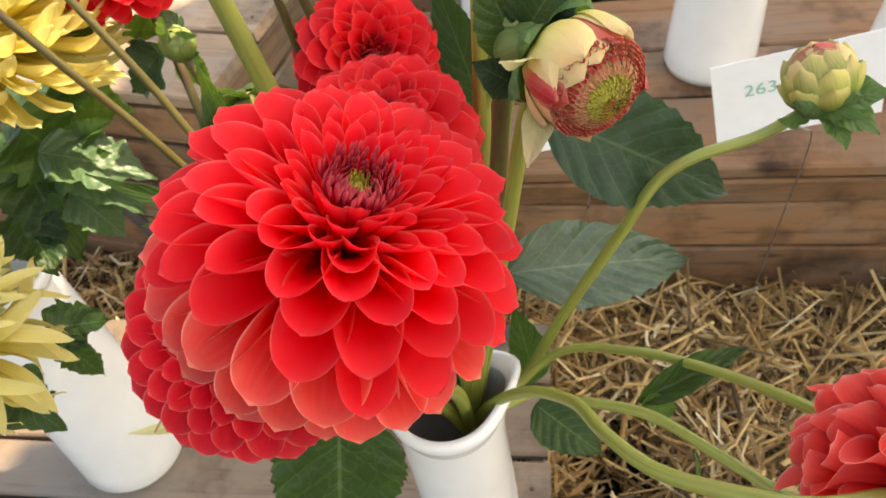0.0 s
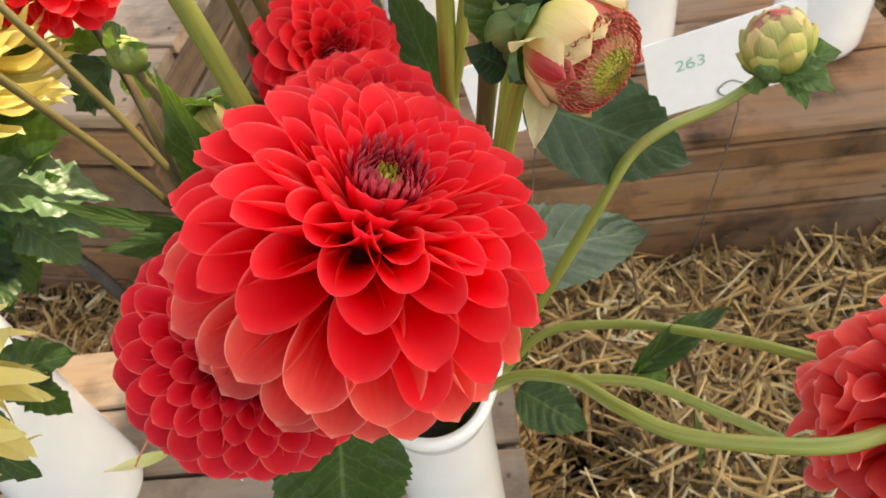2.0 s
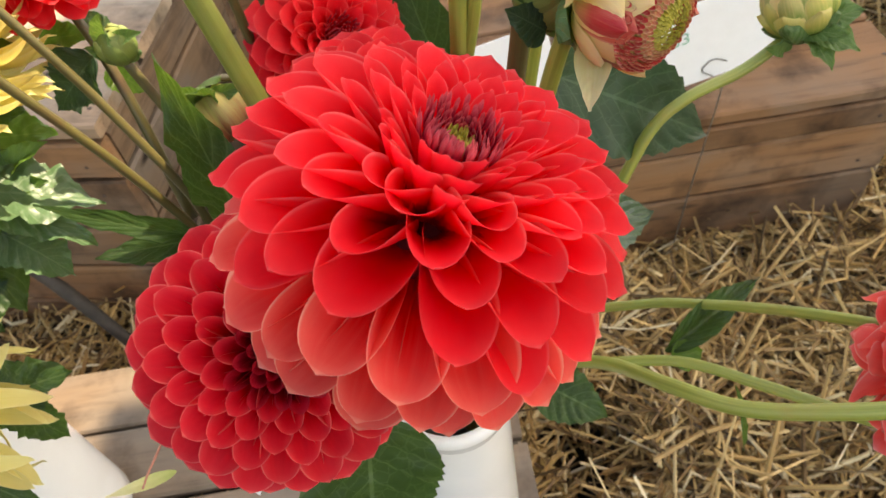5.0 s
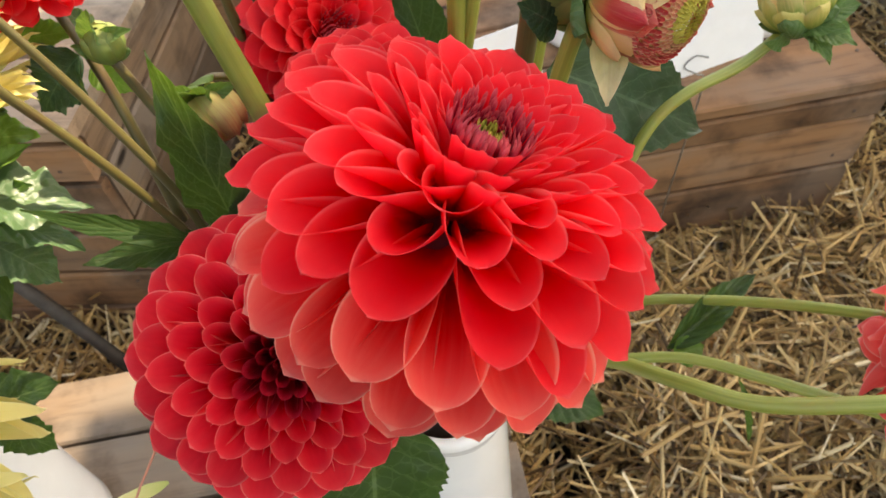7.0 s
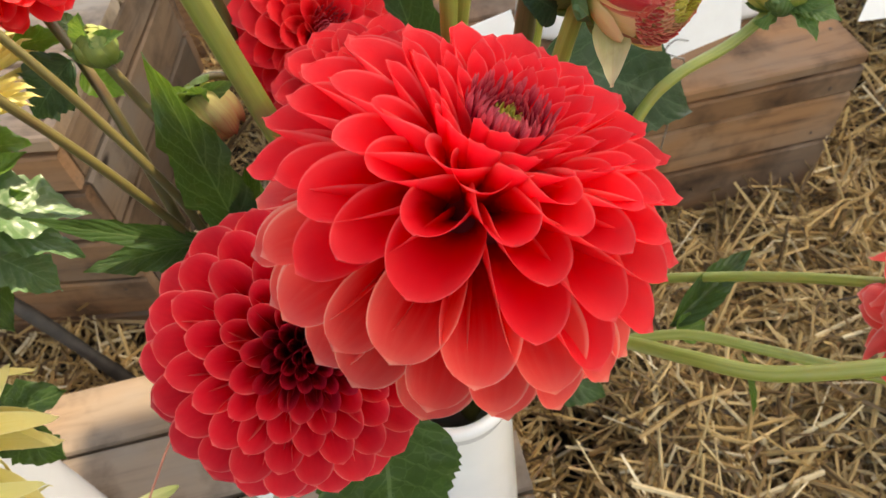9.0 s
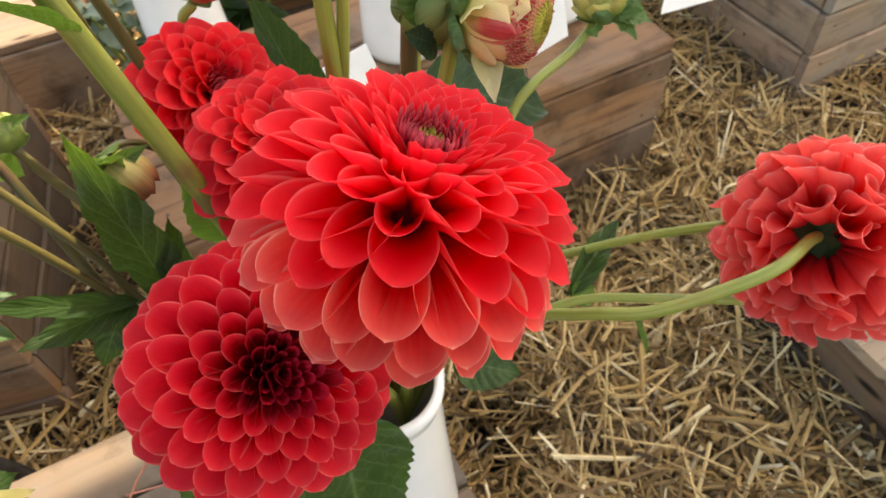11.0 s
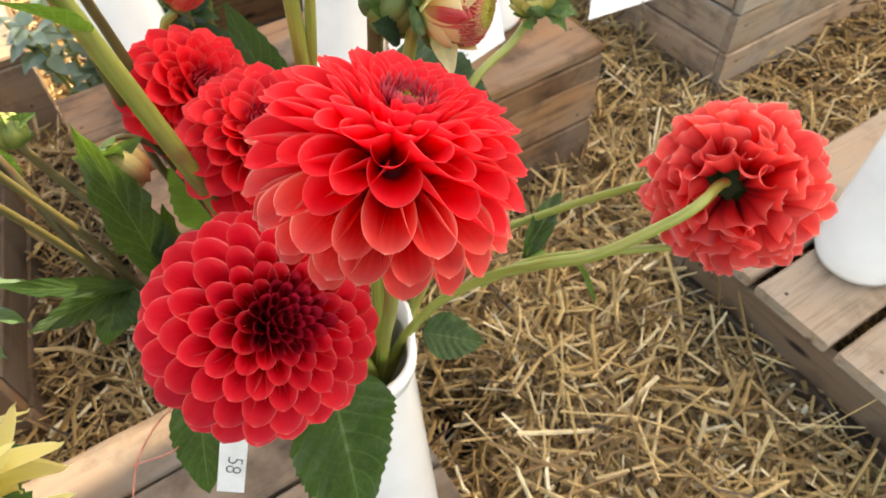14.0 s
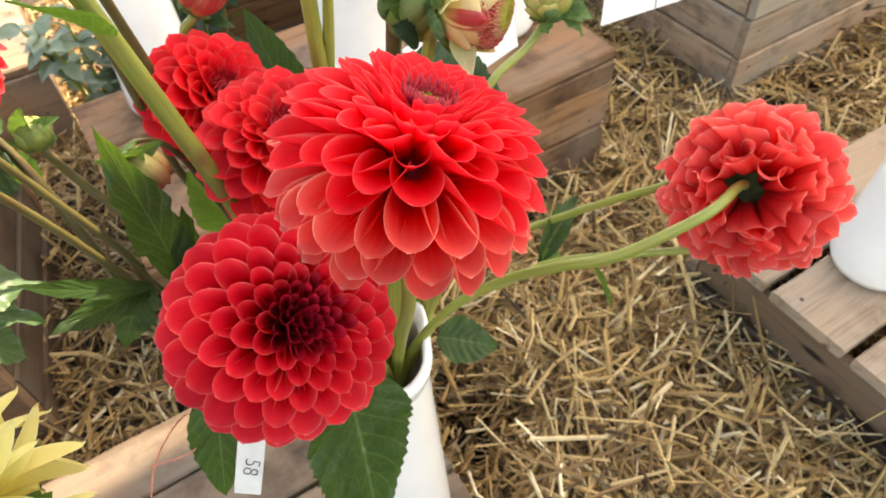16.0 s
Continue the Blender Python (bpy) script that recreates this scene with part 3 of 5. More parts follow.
# ---- petals, flowers ----
def petal_mesh(width, base_roll, tip_roll, curl, point, nu=12, nv=8, hood=0.0, waist=0.26, full=0.62):
    """A dahlia petal of length 1 along y: a rolled foot that opens into a rounded spoon, its hollow towards +z."""
    verts, faces, uvs = [], [], []
    for i in range(nu + 1):
        u = 1 - (1 - i / nu) ** 1.8
        w0 = width * (waist + (1 - waist) * math.sin(min(1.0, u / full) * math.pi / 2) ** 1.2)
        q = max(0.0, (u - full) / (1 - full))
        w = max(0.004, w0 * max(0.0, 1 - q ** (2.7 - 0.6 * point)) ** 0.5)
        roll = base_roll + (tip_roll - base_roll) * min(1.0, u / 0.8) ** 1.2
        # the hollow keeps its radius up to the rim, so that the rim is a rounded U
        rad = w0 / max(roll, 0.05)
        y0 = u + (0.006 + 0.045 * point if i == nu else 0.0)
        z0 = curl * (u ** 2) + hood * q ** 2
        for j in range(nv + 1):
            v = -1 + 2 * j / nv
            a = v * w / rad
            # the margins are never quite even
            uneven = 0.03 * math.sin(6.5 * u + 37.0 * (width + tip_roll) + v) * v * v * u
            verts.append((rad * math.sin(a) + 0.5 * uneven, y0, z0 + rad * (1 - math.cos(a)) + uneven))
            uvs.append(((v + 1) / 2, u))
    m = nv + 1
    for i in range(nu):
        for j in range(nv):
            faces.append((i * m + j, i * m + j + 1, (i + 1) * m + j + 1, (i + 1) * m + j))
    return mesh("petal", verts, faces, uvs)


def petal_set(mat, specs):
    out = []
    for s in specs:
        me = petal_mesh(*s)
        me["bend"] = s[3] + (s[7] if len(s) > 7 else 0.0)
        me.materials.append(mat)
        out.append(me)
    return out


def disc(hd, R, rd, h, n, green, seed):
    """The eye of a flower: n slender florets in a spiral, the outer ones longer and leaning inwards over a sunk middle."""
    r = random.Random(seed)
    for i in range(n):
        q = math.sqrt((i + 0.5) / n)
        th = i * 2.399963 + r.gauss(0, 0.06)
        out = Vector((math.cos(th), math.sin(th), 0))
        ln = R * (0.075 + 0.05 * q ** 2) * r.uniform(0.85, 1.15)
        y = (Vector((0, 0, 1)) + out * (0.55 * q ** 3 - 0.10 + 0.2 * (r.random() - 0.5))).normalized()
        x = Vector((-out.y, out.x, 0))
        x = (x - y * x.dot(y)).normalized()
        z = x.cross(y)
        if z.dot(out) > 0:
            x, z = -x, -z
        wd = R * (0.017 + 0.001 * q)
        base = out * (rd * q) + Vector((0, 0, h - 0.06 * R + 0.03 * R * q ** 2))
        m = Matrix.Translation(base) @ Matrix((x, y, z)).transposed().to_4x4() @ Matrix.Diagonal((wd, ln, wd, 1))
        part("disc_floret", (FLORET_Y if i < green else FLORET)[i % 2], None, hd, "", m)


def head(parent, C, axis, R, petals, seed, phi0, phi1, s_in, s_out, spin=0.0, crater=0.78, wide=1.0, ramp_to=80.0, jitter=1.0, back=0.85, outer=None, outer_from=86, core_mat=None, inner=None, inner_to=0.0, given=(), deep=None, eye=None, twist=0.10, heart=0.36):
    """A flower head: petals set spirally from the eye to the back, growing outwards.
    given: (turn, tilt) in degrees of petals that stand out of the spiral; deep: petals for the first three of them; eye: radius, height, florets and green florets of the disc."""
    r = random.Random(seed)
    M = Matrix.Translation(Vector(C) - Vector(parent.location)) @ frame_to(axis, spin)
    core = bmesh.new()
    bmesh.ops.create_uvsphere(core, u_segments=20, v_segments=12, radius=R * heart)
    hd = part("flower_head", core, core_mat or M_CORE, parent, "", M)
    if eye:
        disc(hd, R, R * eye[0], R * eye[1], eye[2], eye[3], seed)

    def reach(ph):
        d = math.degrees(ph)
        if d < 55:
            return R * (crater + (1.0 - crater) * d / 55)
        if d < 95:
            return R
        return R * (1 - (1 - back) * (d - 95) / 60)

    def spacing(d):
        return R * (s_in + (s_out - s_in) * min(1.0, max(0.0, (d - phi0) / (ramp_to - phi0))) ** 0.9)

    def direction(th, ph):
        return Vector((math.sin(ph) * math.cos(th), math.sin(ph) * math.sin(th), math.cos(ph)))

    def place(th, p2, s, pool, free=1.0):
        me = pool[r.randrange(len(pool))]
        tip = reach(p2) * (1 + r.gauss(0, 0.016) * jitter * free)
        b0 = R * 0.16
        ln = tip - b0
        wsc = s * 0.74 * wide * r.uniform(0.94, 1.07)
        # a petal that bends outwards starts nearer to the axis
        ph = p2 + me.get("bend", 0.0) * wsc / tip
        y = direction(th, max(0.02, ph)).normalized()
        x = Vector((math.sin(th), -math.cos(th), 0))
        x = (x - y * x.dot(y)).normalized()
        z = x.cross(y)
        tilt = Matrix.Rotation(r.gauss(0, 0.05 * jitter * free), 4, x) @ Matrix.Rotation(r.gauss(0, twist * jitter), 4, y)
        rot = Matrix((x, y, z)).transposed().to_4x4()
        m = Matrix.Translation(y * b0) @ tilt @ rot @ Matrix.Diagonal((wsc, ln, wsc, 1))
        return part("petal", me, None, hd, "", m)

    set_out = []
    for k, (gt, gp) in enumerate(given):
        pool = deep if (deep and k < 3) else inner if inner and gp < inner_to else (outer if outer and gp > outer_from else petals)
        gs = spacing(gp)
        place(radians(gt), radians(gp), gs, pool, 0.2)
        set_out.append((direction(radians(gt), radians(gp)), 0.72 * gs / R))
    ph = math.radians(phi0)
    i = 0
    while ph < math.radians(phi1) and i < 420:
        d = math.degrees(ph)
        s = spacing(d)
        th = i * 2.399963 + r.gauss(0, 0.05) * jitter
        p2 = ph + r.gauss(0, 0.03) * jitter
        pool = petals
        if inner and d < inner_to:
            pool = inner
        if outer and d + r.uniform(-8, 8) > outer_from:
            pool = outer
        dv = direction(th, p2)
        if not any((dv - g).length < gap for g, gap in set_out):
            place(th, p2, s, pool)
        ph += s * s / (2 * math.pi * R * R * max(0.08, math.sin(ph)))
        i += 1
    return hd


# width, base roll, tip roll, curl, point, nu, nv, hood
RED_SPECS = [(1.24, 2.2, 1.6, -0.85, 0.45, 20, 12, 0.1, 0.3, 0.66), (1.28, 2.1, 1.45, -1.0, 0.4, 20, 12, 0.05, 0.3, 0.68), (1.22, 2.3, 1.75, -0.7, 0.5, 20, 12, 0.15, 0.3, 0.64), (1.26, 2.2, 1.55, -1.1, 0.4, 20, 12, 0.0, 0.3, 0.67)]
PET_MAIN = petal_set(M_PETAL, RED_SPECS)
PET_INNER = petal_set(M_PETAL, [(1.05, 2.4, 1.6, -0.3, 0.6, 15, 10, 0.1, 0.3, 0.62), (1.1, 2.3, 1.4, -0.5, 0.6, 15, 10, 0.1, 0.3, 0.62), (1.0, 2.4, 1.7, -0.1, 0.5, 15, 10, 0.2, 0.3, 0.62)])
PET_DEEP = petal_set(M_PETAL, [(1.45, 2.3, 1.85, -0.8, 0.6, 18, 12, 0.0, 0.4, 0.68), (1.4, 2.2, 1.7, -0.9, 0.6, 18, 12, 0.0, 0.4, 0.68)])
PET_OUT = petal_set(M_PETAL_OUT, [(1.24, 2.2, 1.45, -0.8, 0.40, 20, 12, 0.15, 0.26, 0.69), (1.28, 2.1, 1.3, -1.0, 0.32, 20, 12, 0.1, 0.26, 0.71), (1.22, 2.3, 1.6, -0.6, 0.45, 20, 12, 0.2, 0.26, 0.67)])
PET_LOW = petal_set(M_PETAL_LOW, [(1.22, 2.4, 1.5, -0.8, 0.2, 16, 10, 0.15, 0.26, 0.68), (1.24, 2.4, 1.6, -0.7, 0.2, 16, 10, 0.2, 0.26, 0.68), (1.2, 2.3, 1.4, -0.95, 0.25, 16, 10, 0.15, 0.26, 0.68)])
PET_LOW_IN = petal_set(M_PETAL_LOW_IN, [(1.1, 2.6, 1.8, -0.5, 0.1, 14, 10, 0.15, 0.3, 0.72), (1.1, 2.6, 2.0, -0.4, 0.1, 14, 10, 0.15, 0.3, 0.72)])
PET_SIDE = petal_set(M_PETAL_SIDE, [(1.3, 2.5, 2.0, -0.9, 0.5, 18, 12, -0.2, 0.3, 0.66), (1.35, 2.5, 1.8, -0.6, 0.4, 18, 12, 0.1, 0.3, 0.68), (1.28, 2.6, 2.3, -1.1, 0.5, 18, 12, -0.3, 0.3, 0.64)])
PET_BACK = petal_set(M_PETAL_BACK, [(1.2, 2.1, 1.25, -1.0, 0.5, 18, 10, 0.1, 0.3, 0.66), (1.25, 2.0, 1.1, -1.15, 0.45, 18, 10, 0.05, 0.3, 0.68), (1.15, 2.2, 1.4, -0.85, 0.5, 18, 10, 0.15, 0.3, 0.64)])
PET_YEL_BROAD = petal_set(M_YELLOW, [(0.72, 2.2, 0.9, -2.4, 0.7, 18, 8, -0.8, 0.5, 0.66), (0.66, 2.2, 1.3, 1.2, 0.8, 18, 8, -2.2, 0.5, 0.66), (0.76, 2.2, 0.7, -1.2, 0.7, 18, 8, -2.2, 0.5, 0.62)])
for _me in PET_SIDE:
    _me["bend"] = 0.0
PET_YEL = petal_set(M_YELLOW, [(0.95, 2.9, 2.3, 1.0, 0.9, 18, 10, 1.2, 0.8, 0.72), (0.95, 2.9, 2.0, 0.2, 0.9, 18, 10, 1.8, 0.8, 0.72), (0.9, 2.9, 2.5, 1.8, 0.9, 18, 10, 0.6, 0.8, 0.72)])
FLORET = petal_set(M_FLORET, [(1.0, 2.2, 1.3, 0.6, 0.9, 7, 5, 0.8, 0.6, 0.55), (0.95, 2.2, 1.5, 0.8, 0.9, 7, 5, 0.9, 0.6, 0.55)])
FLORET_Y = petal_set(M_FLORET_Y, [(0.9, 2.2, 1.9, 0.2, 0.9, 6, 5), (0.95, 2.2, 1.7, 0.4, 0.9, 6, 5)])


def stem(parent, pts, r0, r1, mat=None, name="stem", label=""):
    o = Vector(parent.location)
    return part(name, tube([Vector(p) - o for p in pts], r0, r1, 10, 0.04, 8, 0.03), mat or M_STEM, parent, label)


VM = (0.082, 0.306, 0.36)


def dahlia(label, stem_pts, r=0.0042, mat=None, category="dahlia"):
    e = empty("dahlia", stem_pts[0], label, category, "dahlias in the vase")
    stem(e, stem_pts, r * 1.15, r * 0.85, mat)
    return e


MAIN_C, MAIN_A = Vector((0.0745, 0.2240, 0.668)), Vector((0.386, 0.044, 0.921))
MAIN_SET = [(219, 52), (204, 43), (240, 41), (273, 35), (313, 38), (126, 38), (189, 41), (154, 43), (271, 46), (305, 46), (285, 49), (137, 50), (177, 52), (255, 53), (275, 56), (196, 57), (303, 58), (230, 59), (132, 63), (273, 65), (251, 67), (329, 67), (201, 69), (183, 70), (232, 71), (155, 71), (293, 72), (315, 77), (272, 79), (176, 80), (253, 82), (137, 84), (306, 84), (222, 86), (203, 86), (163, 88), (242, 86), (191, 92), (296, 93), (231, 96), (175, 97), (280, 97), (216, 99), (128, 103), (197, 104), (185, 107), (164, 107), (218, 112)]
main = dahlia("large scarlet dahlia with coral outer petals in full bloom", [VM, (0.085, 0.285, 0.46), (0.078, 0.245, 0.56), (0.072, 0.226, 0.635)])
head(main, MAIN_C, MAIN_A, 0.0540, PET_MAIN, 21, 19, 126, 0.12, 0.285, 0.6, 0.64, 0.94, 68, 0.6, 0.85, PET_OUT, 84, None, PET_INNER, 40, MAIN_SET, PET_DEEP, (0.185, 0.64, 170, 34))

low = dahlia("crimson ball dahlia with rounded cupped petals", [VM, (0.07, 0.29, 0.44), (0.04, 0.275, 0.51), (0.012, 0.258, 0.565)])
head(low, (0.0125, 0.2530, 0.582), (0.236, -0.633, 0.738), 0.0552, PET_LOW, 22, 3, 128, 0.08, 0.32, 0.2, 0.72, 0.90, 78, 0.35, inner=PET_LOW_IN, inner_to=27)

backd = dahlia("small crimson ball dahlia behind the others", [VM, (0.08, 0.325, 0.44), (0.06, 0.37, 0.53), (0.042, 0.405, 0.59)])
head(backd, (0.040, 0.410, 0.604), (0.40, -0.61, 0.69), 0.040, PET_BACK, 23, 24, 125, 0.20, 0.35, 0.9, 0.74, 1.05, 70, 0.8, 0.85, eye=(0.22, 0.66, 90, 0))

midd = dahlia("bright red ball dahlia tucked behind the largest bloom", [VM, (0.085, 0.31, 0.44), (0.075, 0.33, 0.52), (0.06, 0.345, 0.57)])
head(midd, (0.060, 0.348, 0.598), (0.1, -0.3, 0.95), 0.046, PET_BACK, 24, 22, 125, 0.18, 0.34, 0.3, 0.76, 1.05, 70, 0.8, 0.85, eye=(0.19, 0.66, 70, 6))

side = dahlia("coral dahlia with reflexed petals turned away from the bunch", [VM, (0.098, 0.298, 0.42), (0.124, 0.284, 0.470), (0.148, 0.258, 0.512), (0.160, 0.222, 0.555), (0.176, 0.200, 0.574), (0.199, 0.186, 0.592), (0.219, 0.180, 0.602), (0.240, 0.184, 0.602), (0.256, 0.188, 0.592)], 0.0031)
head(side, (0.261, 0.188, 0.585), (0.70, 0.42, -0.52), 0.0465, PET_SIDE, 25, 20, 146, 0.15, 0.27, 0.3, 0.8, 1.05, 80, 1.5, 0.80, core_mat=M_LEAF, twist=0.40, heart=0.2)

redtl = dahlia("bright red dahlia at the far side of the bunch", [(-0.05, 0.37, 0.54), (-0.062, 0.40, 0.61), (-0.076, 0.42, 0.65)], 0.0027, M_STEM_R)
head(redtl, (-0.082, 0.424, 0.668), (0.0, -0.1, 0.99), 0.038, PET_MAIN, 26, 12, 130, 0.16, 0.30, 0.3, 0.8, 1.1, 75)


# ---- leaves ----
def leaf_mesh(length, width, fold, droop, teeth, seed, tip_twist=0.0, wave=0.0, lobes=0, nu=66, nv=10):
    """A toothed leaf along +y, upper side +z, folded at the midrib and puffed between its side veins."""
    r = random.Random(seed)
    ph1, ph2 = r.uniform(0, 6), r.uniform(0, 6)
    verts, faces, uvs = [], [], []
    for i in range(nu + 1):
        u = i / nu
        w = width * (math.sin(math.pi * u ** 0.72) ** 0.9) if 0 < u < 1 else 0.0005
        w = max(w, 0.0006)
        z = -droop * length * u * u
        tw = tip_twist * u
        for j in range(nv + 1):
            v = -1 + 2 * j / nv
            side = 0.0 if v < 0 else 0.35
            # the two margins differ: teeth, lobes and waves are out of step
            saw = (0.55 + 0.3 * noise.noise(Vector((u * 5, seed, side))) - ((u * teeth + side) % 1.0)) * (0.06 < u < 0.97)
            ww = w * (1 + 0.07 * saw * abs(v) ** 6)
            if lobes:
                q = (u * lobes + side) % 1.0
                ww *= 1 + abs(v) * 0.34 * (0.55 - q if q < 0.85 else (q - 0.85) / 0.15 * 0.85 - 0.30) * (u < 0.93)
            lx = v * ww * math.cos(fold)
            puff = 0.085 * width * math.sin((u * 7.5 - abs(v) * 2.2) * math.tau) * math.sin(math.pi * min(1, abs(v) * 1.1)) * math.sin(math.pi * u)
            lz = abs(v) * ww * math.sin(fold) + puff + wave * width * (math.sin(u * 11 + ph1 + 2.5 * (v > 0)) + 0.6 * math.sin(u * 23 + ph2 - v)) * abs(v) ** 1.6
            verts.append((lx * math.cos(tw) - lz * math.sin(tw), length * u - abs(v) * ww * (0.15 * (1 - u) - 0.12 * saw * abs(v) ** 6), z + lx * math.sin(tw) + lz * math.cos(tw)))
            uvs.append(((v + 1) / 2, u))
    m = nv + 1
    for i in range(nu):
        for j in range(nv):
            faces.append((i * m + j, i * m + j + 1, (i + 1) * m + j + 1, (i + 1) * m + j))
    return mesh("leaf", verts, faces, uvs)


def leaf(parent, base, tip, width, mat, seed, up=(0, 0, 1), fold=0.25, droop=0.15, teeth=11, twist=0.0, wave=0.05, lobes=0, label=""):
    b, t = Vector(base), Vector(tip)
    y = t - b
    ln = y.length
    y.normalize()
    z = Vector(up)
    z = (z - y * z.dot(y)).normalized()
    x = y.cross(z)
    rot = Matrix((x, y, z)).transposed().to_4x4()
    # the droop lowers the tip, so the leaf is raised by the same angle
    lift = Matrix.Rotation(math.atan(droop), 4, "X")
    me = leaf_mesh(ln * math.sqrt(1 + droop * droop) / (1 + droop * droop), width, fold, droop, teeth, seed, twist, wave, lobes)
    return part("leaf", me, mat, parent, label, Matrix.Translation(b - Vector(parent.location)) @ rot @ lift)


# ---- foliage of the bunch ----
VASE_LEAF = "foliage in the vase"


def sprig(label, pts, r=0.0035, mat=None, category="plant shoot"):
    e = empty("dahlia_shoot", pts[0], label, category, VASE_LEAF)
    stem(e, pts, r * 1.1, r * 0.8, mat)
    return e


sp = sprig("green dahlia stem with a large bluish-green leaf", [VM, (0.10, 0.315, 0.46), (0.115, 0.325, 0.55), (0.128, 0.332, 0.63), (0.136, 0.335, 0.70)])
leaf(sp, (0.138, 0.346, 0.618), (0.233, 0.369, 0.541), 0.027, M_LEAF_B, 1, (0.15, -0.75, 0.6), 0.12, 0.12, 12, 0.0, 0.05)
leaf(sp, (0.112, 0.345, 0.500), (0.236, 0.415, 0.425), 0.030, M_LEAF_Q, 2, (0.0, -0.35, 0.95), 0.16, 0.1, 10, 0.0, 0.05)
leaf(sp, (0.10, 0.43, 0.545), (0.080, 0.425, 0.645), 0.017, M_LEAF_B, 3, (0.2, -0.95, 0.2), 0.25, -0.05, 9, 0.0, 0.04)

sp = sprig("green stem carrying small dark leaves at the vase lip", [VM, (0.105, 0.305, 0.405), (0.128, 0.320, 0.400)])
leaf(sp, (0.128, 0.325, 0.405), (0.116, 0.342, 0.470), 0.014, M_LEAF, 4, (0.3, -0.8, 0.5), 0.2, 0.1, 8)
leaf(sp, (0.128, 0.312, 0.398), (0.172, 0.290, 0.372), 0.019, M_LEAF, 5, (0.0, -0.5, 0.85), 0.15, 0.2, 8, 0, 0.06)

# leaves below the crimson bloom, hanging over the vase
leaf(low, (0.034, 0.246, 0.520), (0.018, 0.205, 0.418), 0.035, M_LEAF, 6, (0.25, -0.75, 0.55), 0.12, 0.08, 19, 0, 0.06)
leaf(low, (-0.030, 0.296, 0.500), (-0.056, 0.272, 0.422), 0.018, M_LEAF, 7, (-0.2, -0.8, 0.5), 0.15, 0.1, 10)

# side branches towards the coral bloom
stem(side, [(0.152, 0.269, 0.491), (0.184, 0.253, 0.51), (0.209, 0.229, 0.524), (0.225, 0.213, 0.532), (0.242, 0.196, 0.54)], 0.0028, 0.0024)
stem(side, [(0.10, 0.30, 0.41), (0.142, 0.312, 0.465), (0.180, 0.297, 0.495), (0.207, 0.276, 0.518), (0.228, 0.250, 0.545), (0.242, 0.225, 0.570)], 0.0028, 0.0024)
leaf(side, (0.180, 0.262, 0.506), (0.240, 0.293, 0.508), 0.0120, M_LEAF, 8, (0.1, -0.5, 0.8), 0.85, 0.08, 8, 0.7, 0.10)
leaf(side, (0.182, 0.258, 0.505), (0.200, 0.262, 0.500), 0.008, M_LEAF_L, 9, (0, -0.5, 0.8), 0.3, 0.1, 5)
leaf(side, (0.203, 0.236, 0.512), (0.204, 0.214, 0.488), 0.006, M_LEAF, 10, (1, 0, 0.3), 0.3, 0.1, 5)


for k in range(6):
    a = math.tau * k / 6
    o = frame_to((0.70, 0.42, -0.52)) @ Vector((math.cos(a), math.sin(a), -0.2))
    leaf(side, (0.250, 0.187, 0.596), Vector((0.250, 0.187, 0.596)) + o * 0.010, 0.004, M_LEAF, 100 + k, (-0.7, -0.42, 0.52), 0.2, 0.1, 3)

# ---- buds ----
def wrap_mesh(R, phi_a, phi_b, half, bulge, n=9, m=6):
    """A petal lying on a bud of radius R, from polar angle phi_a at the stalk to phi_b."""
    verts, faces, uvs = [], [], []
    for i in range(n + 1):
        u = i / n
        ph = phi_a + (phi_b - phi_a) * u
        hw = half * (0.5 + 0.5 * math.sin(min(1, u / 0.6) * math.pi / 2)) * max(0.0, 1 - max(0, (u - 0.7) / 0.3) ** 2.6) ** 0.5
        for j in range(m + 1):
            v = -1 + 2 * j / m
            th = v * hw / max(0.25, math.sin(ph))
            rr = R * (1 + bulge * (0.4 + 0.6 * u) * (1 - 0.6 * v * v))
            verts.append((rr * math.sin(ph) * math.cos(th), rr * math.sin(ph) * math.sin(th), rr * 1.08 * math.cos(ph)))
            uvs.append(((v + 1) / 2, u))
    w = m + 1
    for i in range(n):
        for j in range(m):
            faces.append((i * w + j, i * w + j + 1, (i + 1) * w + j + 1, (i + 1) * w + j))
    return mesh("petal", verts, faces, uvs)




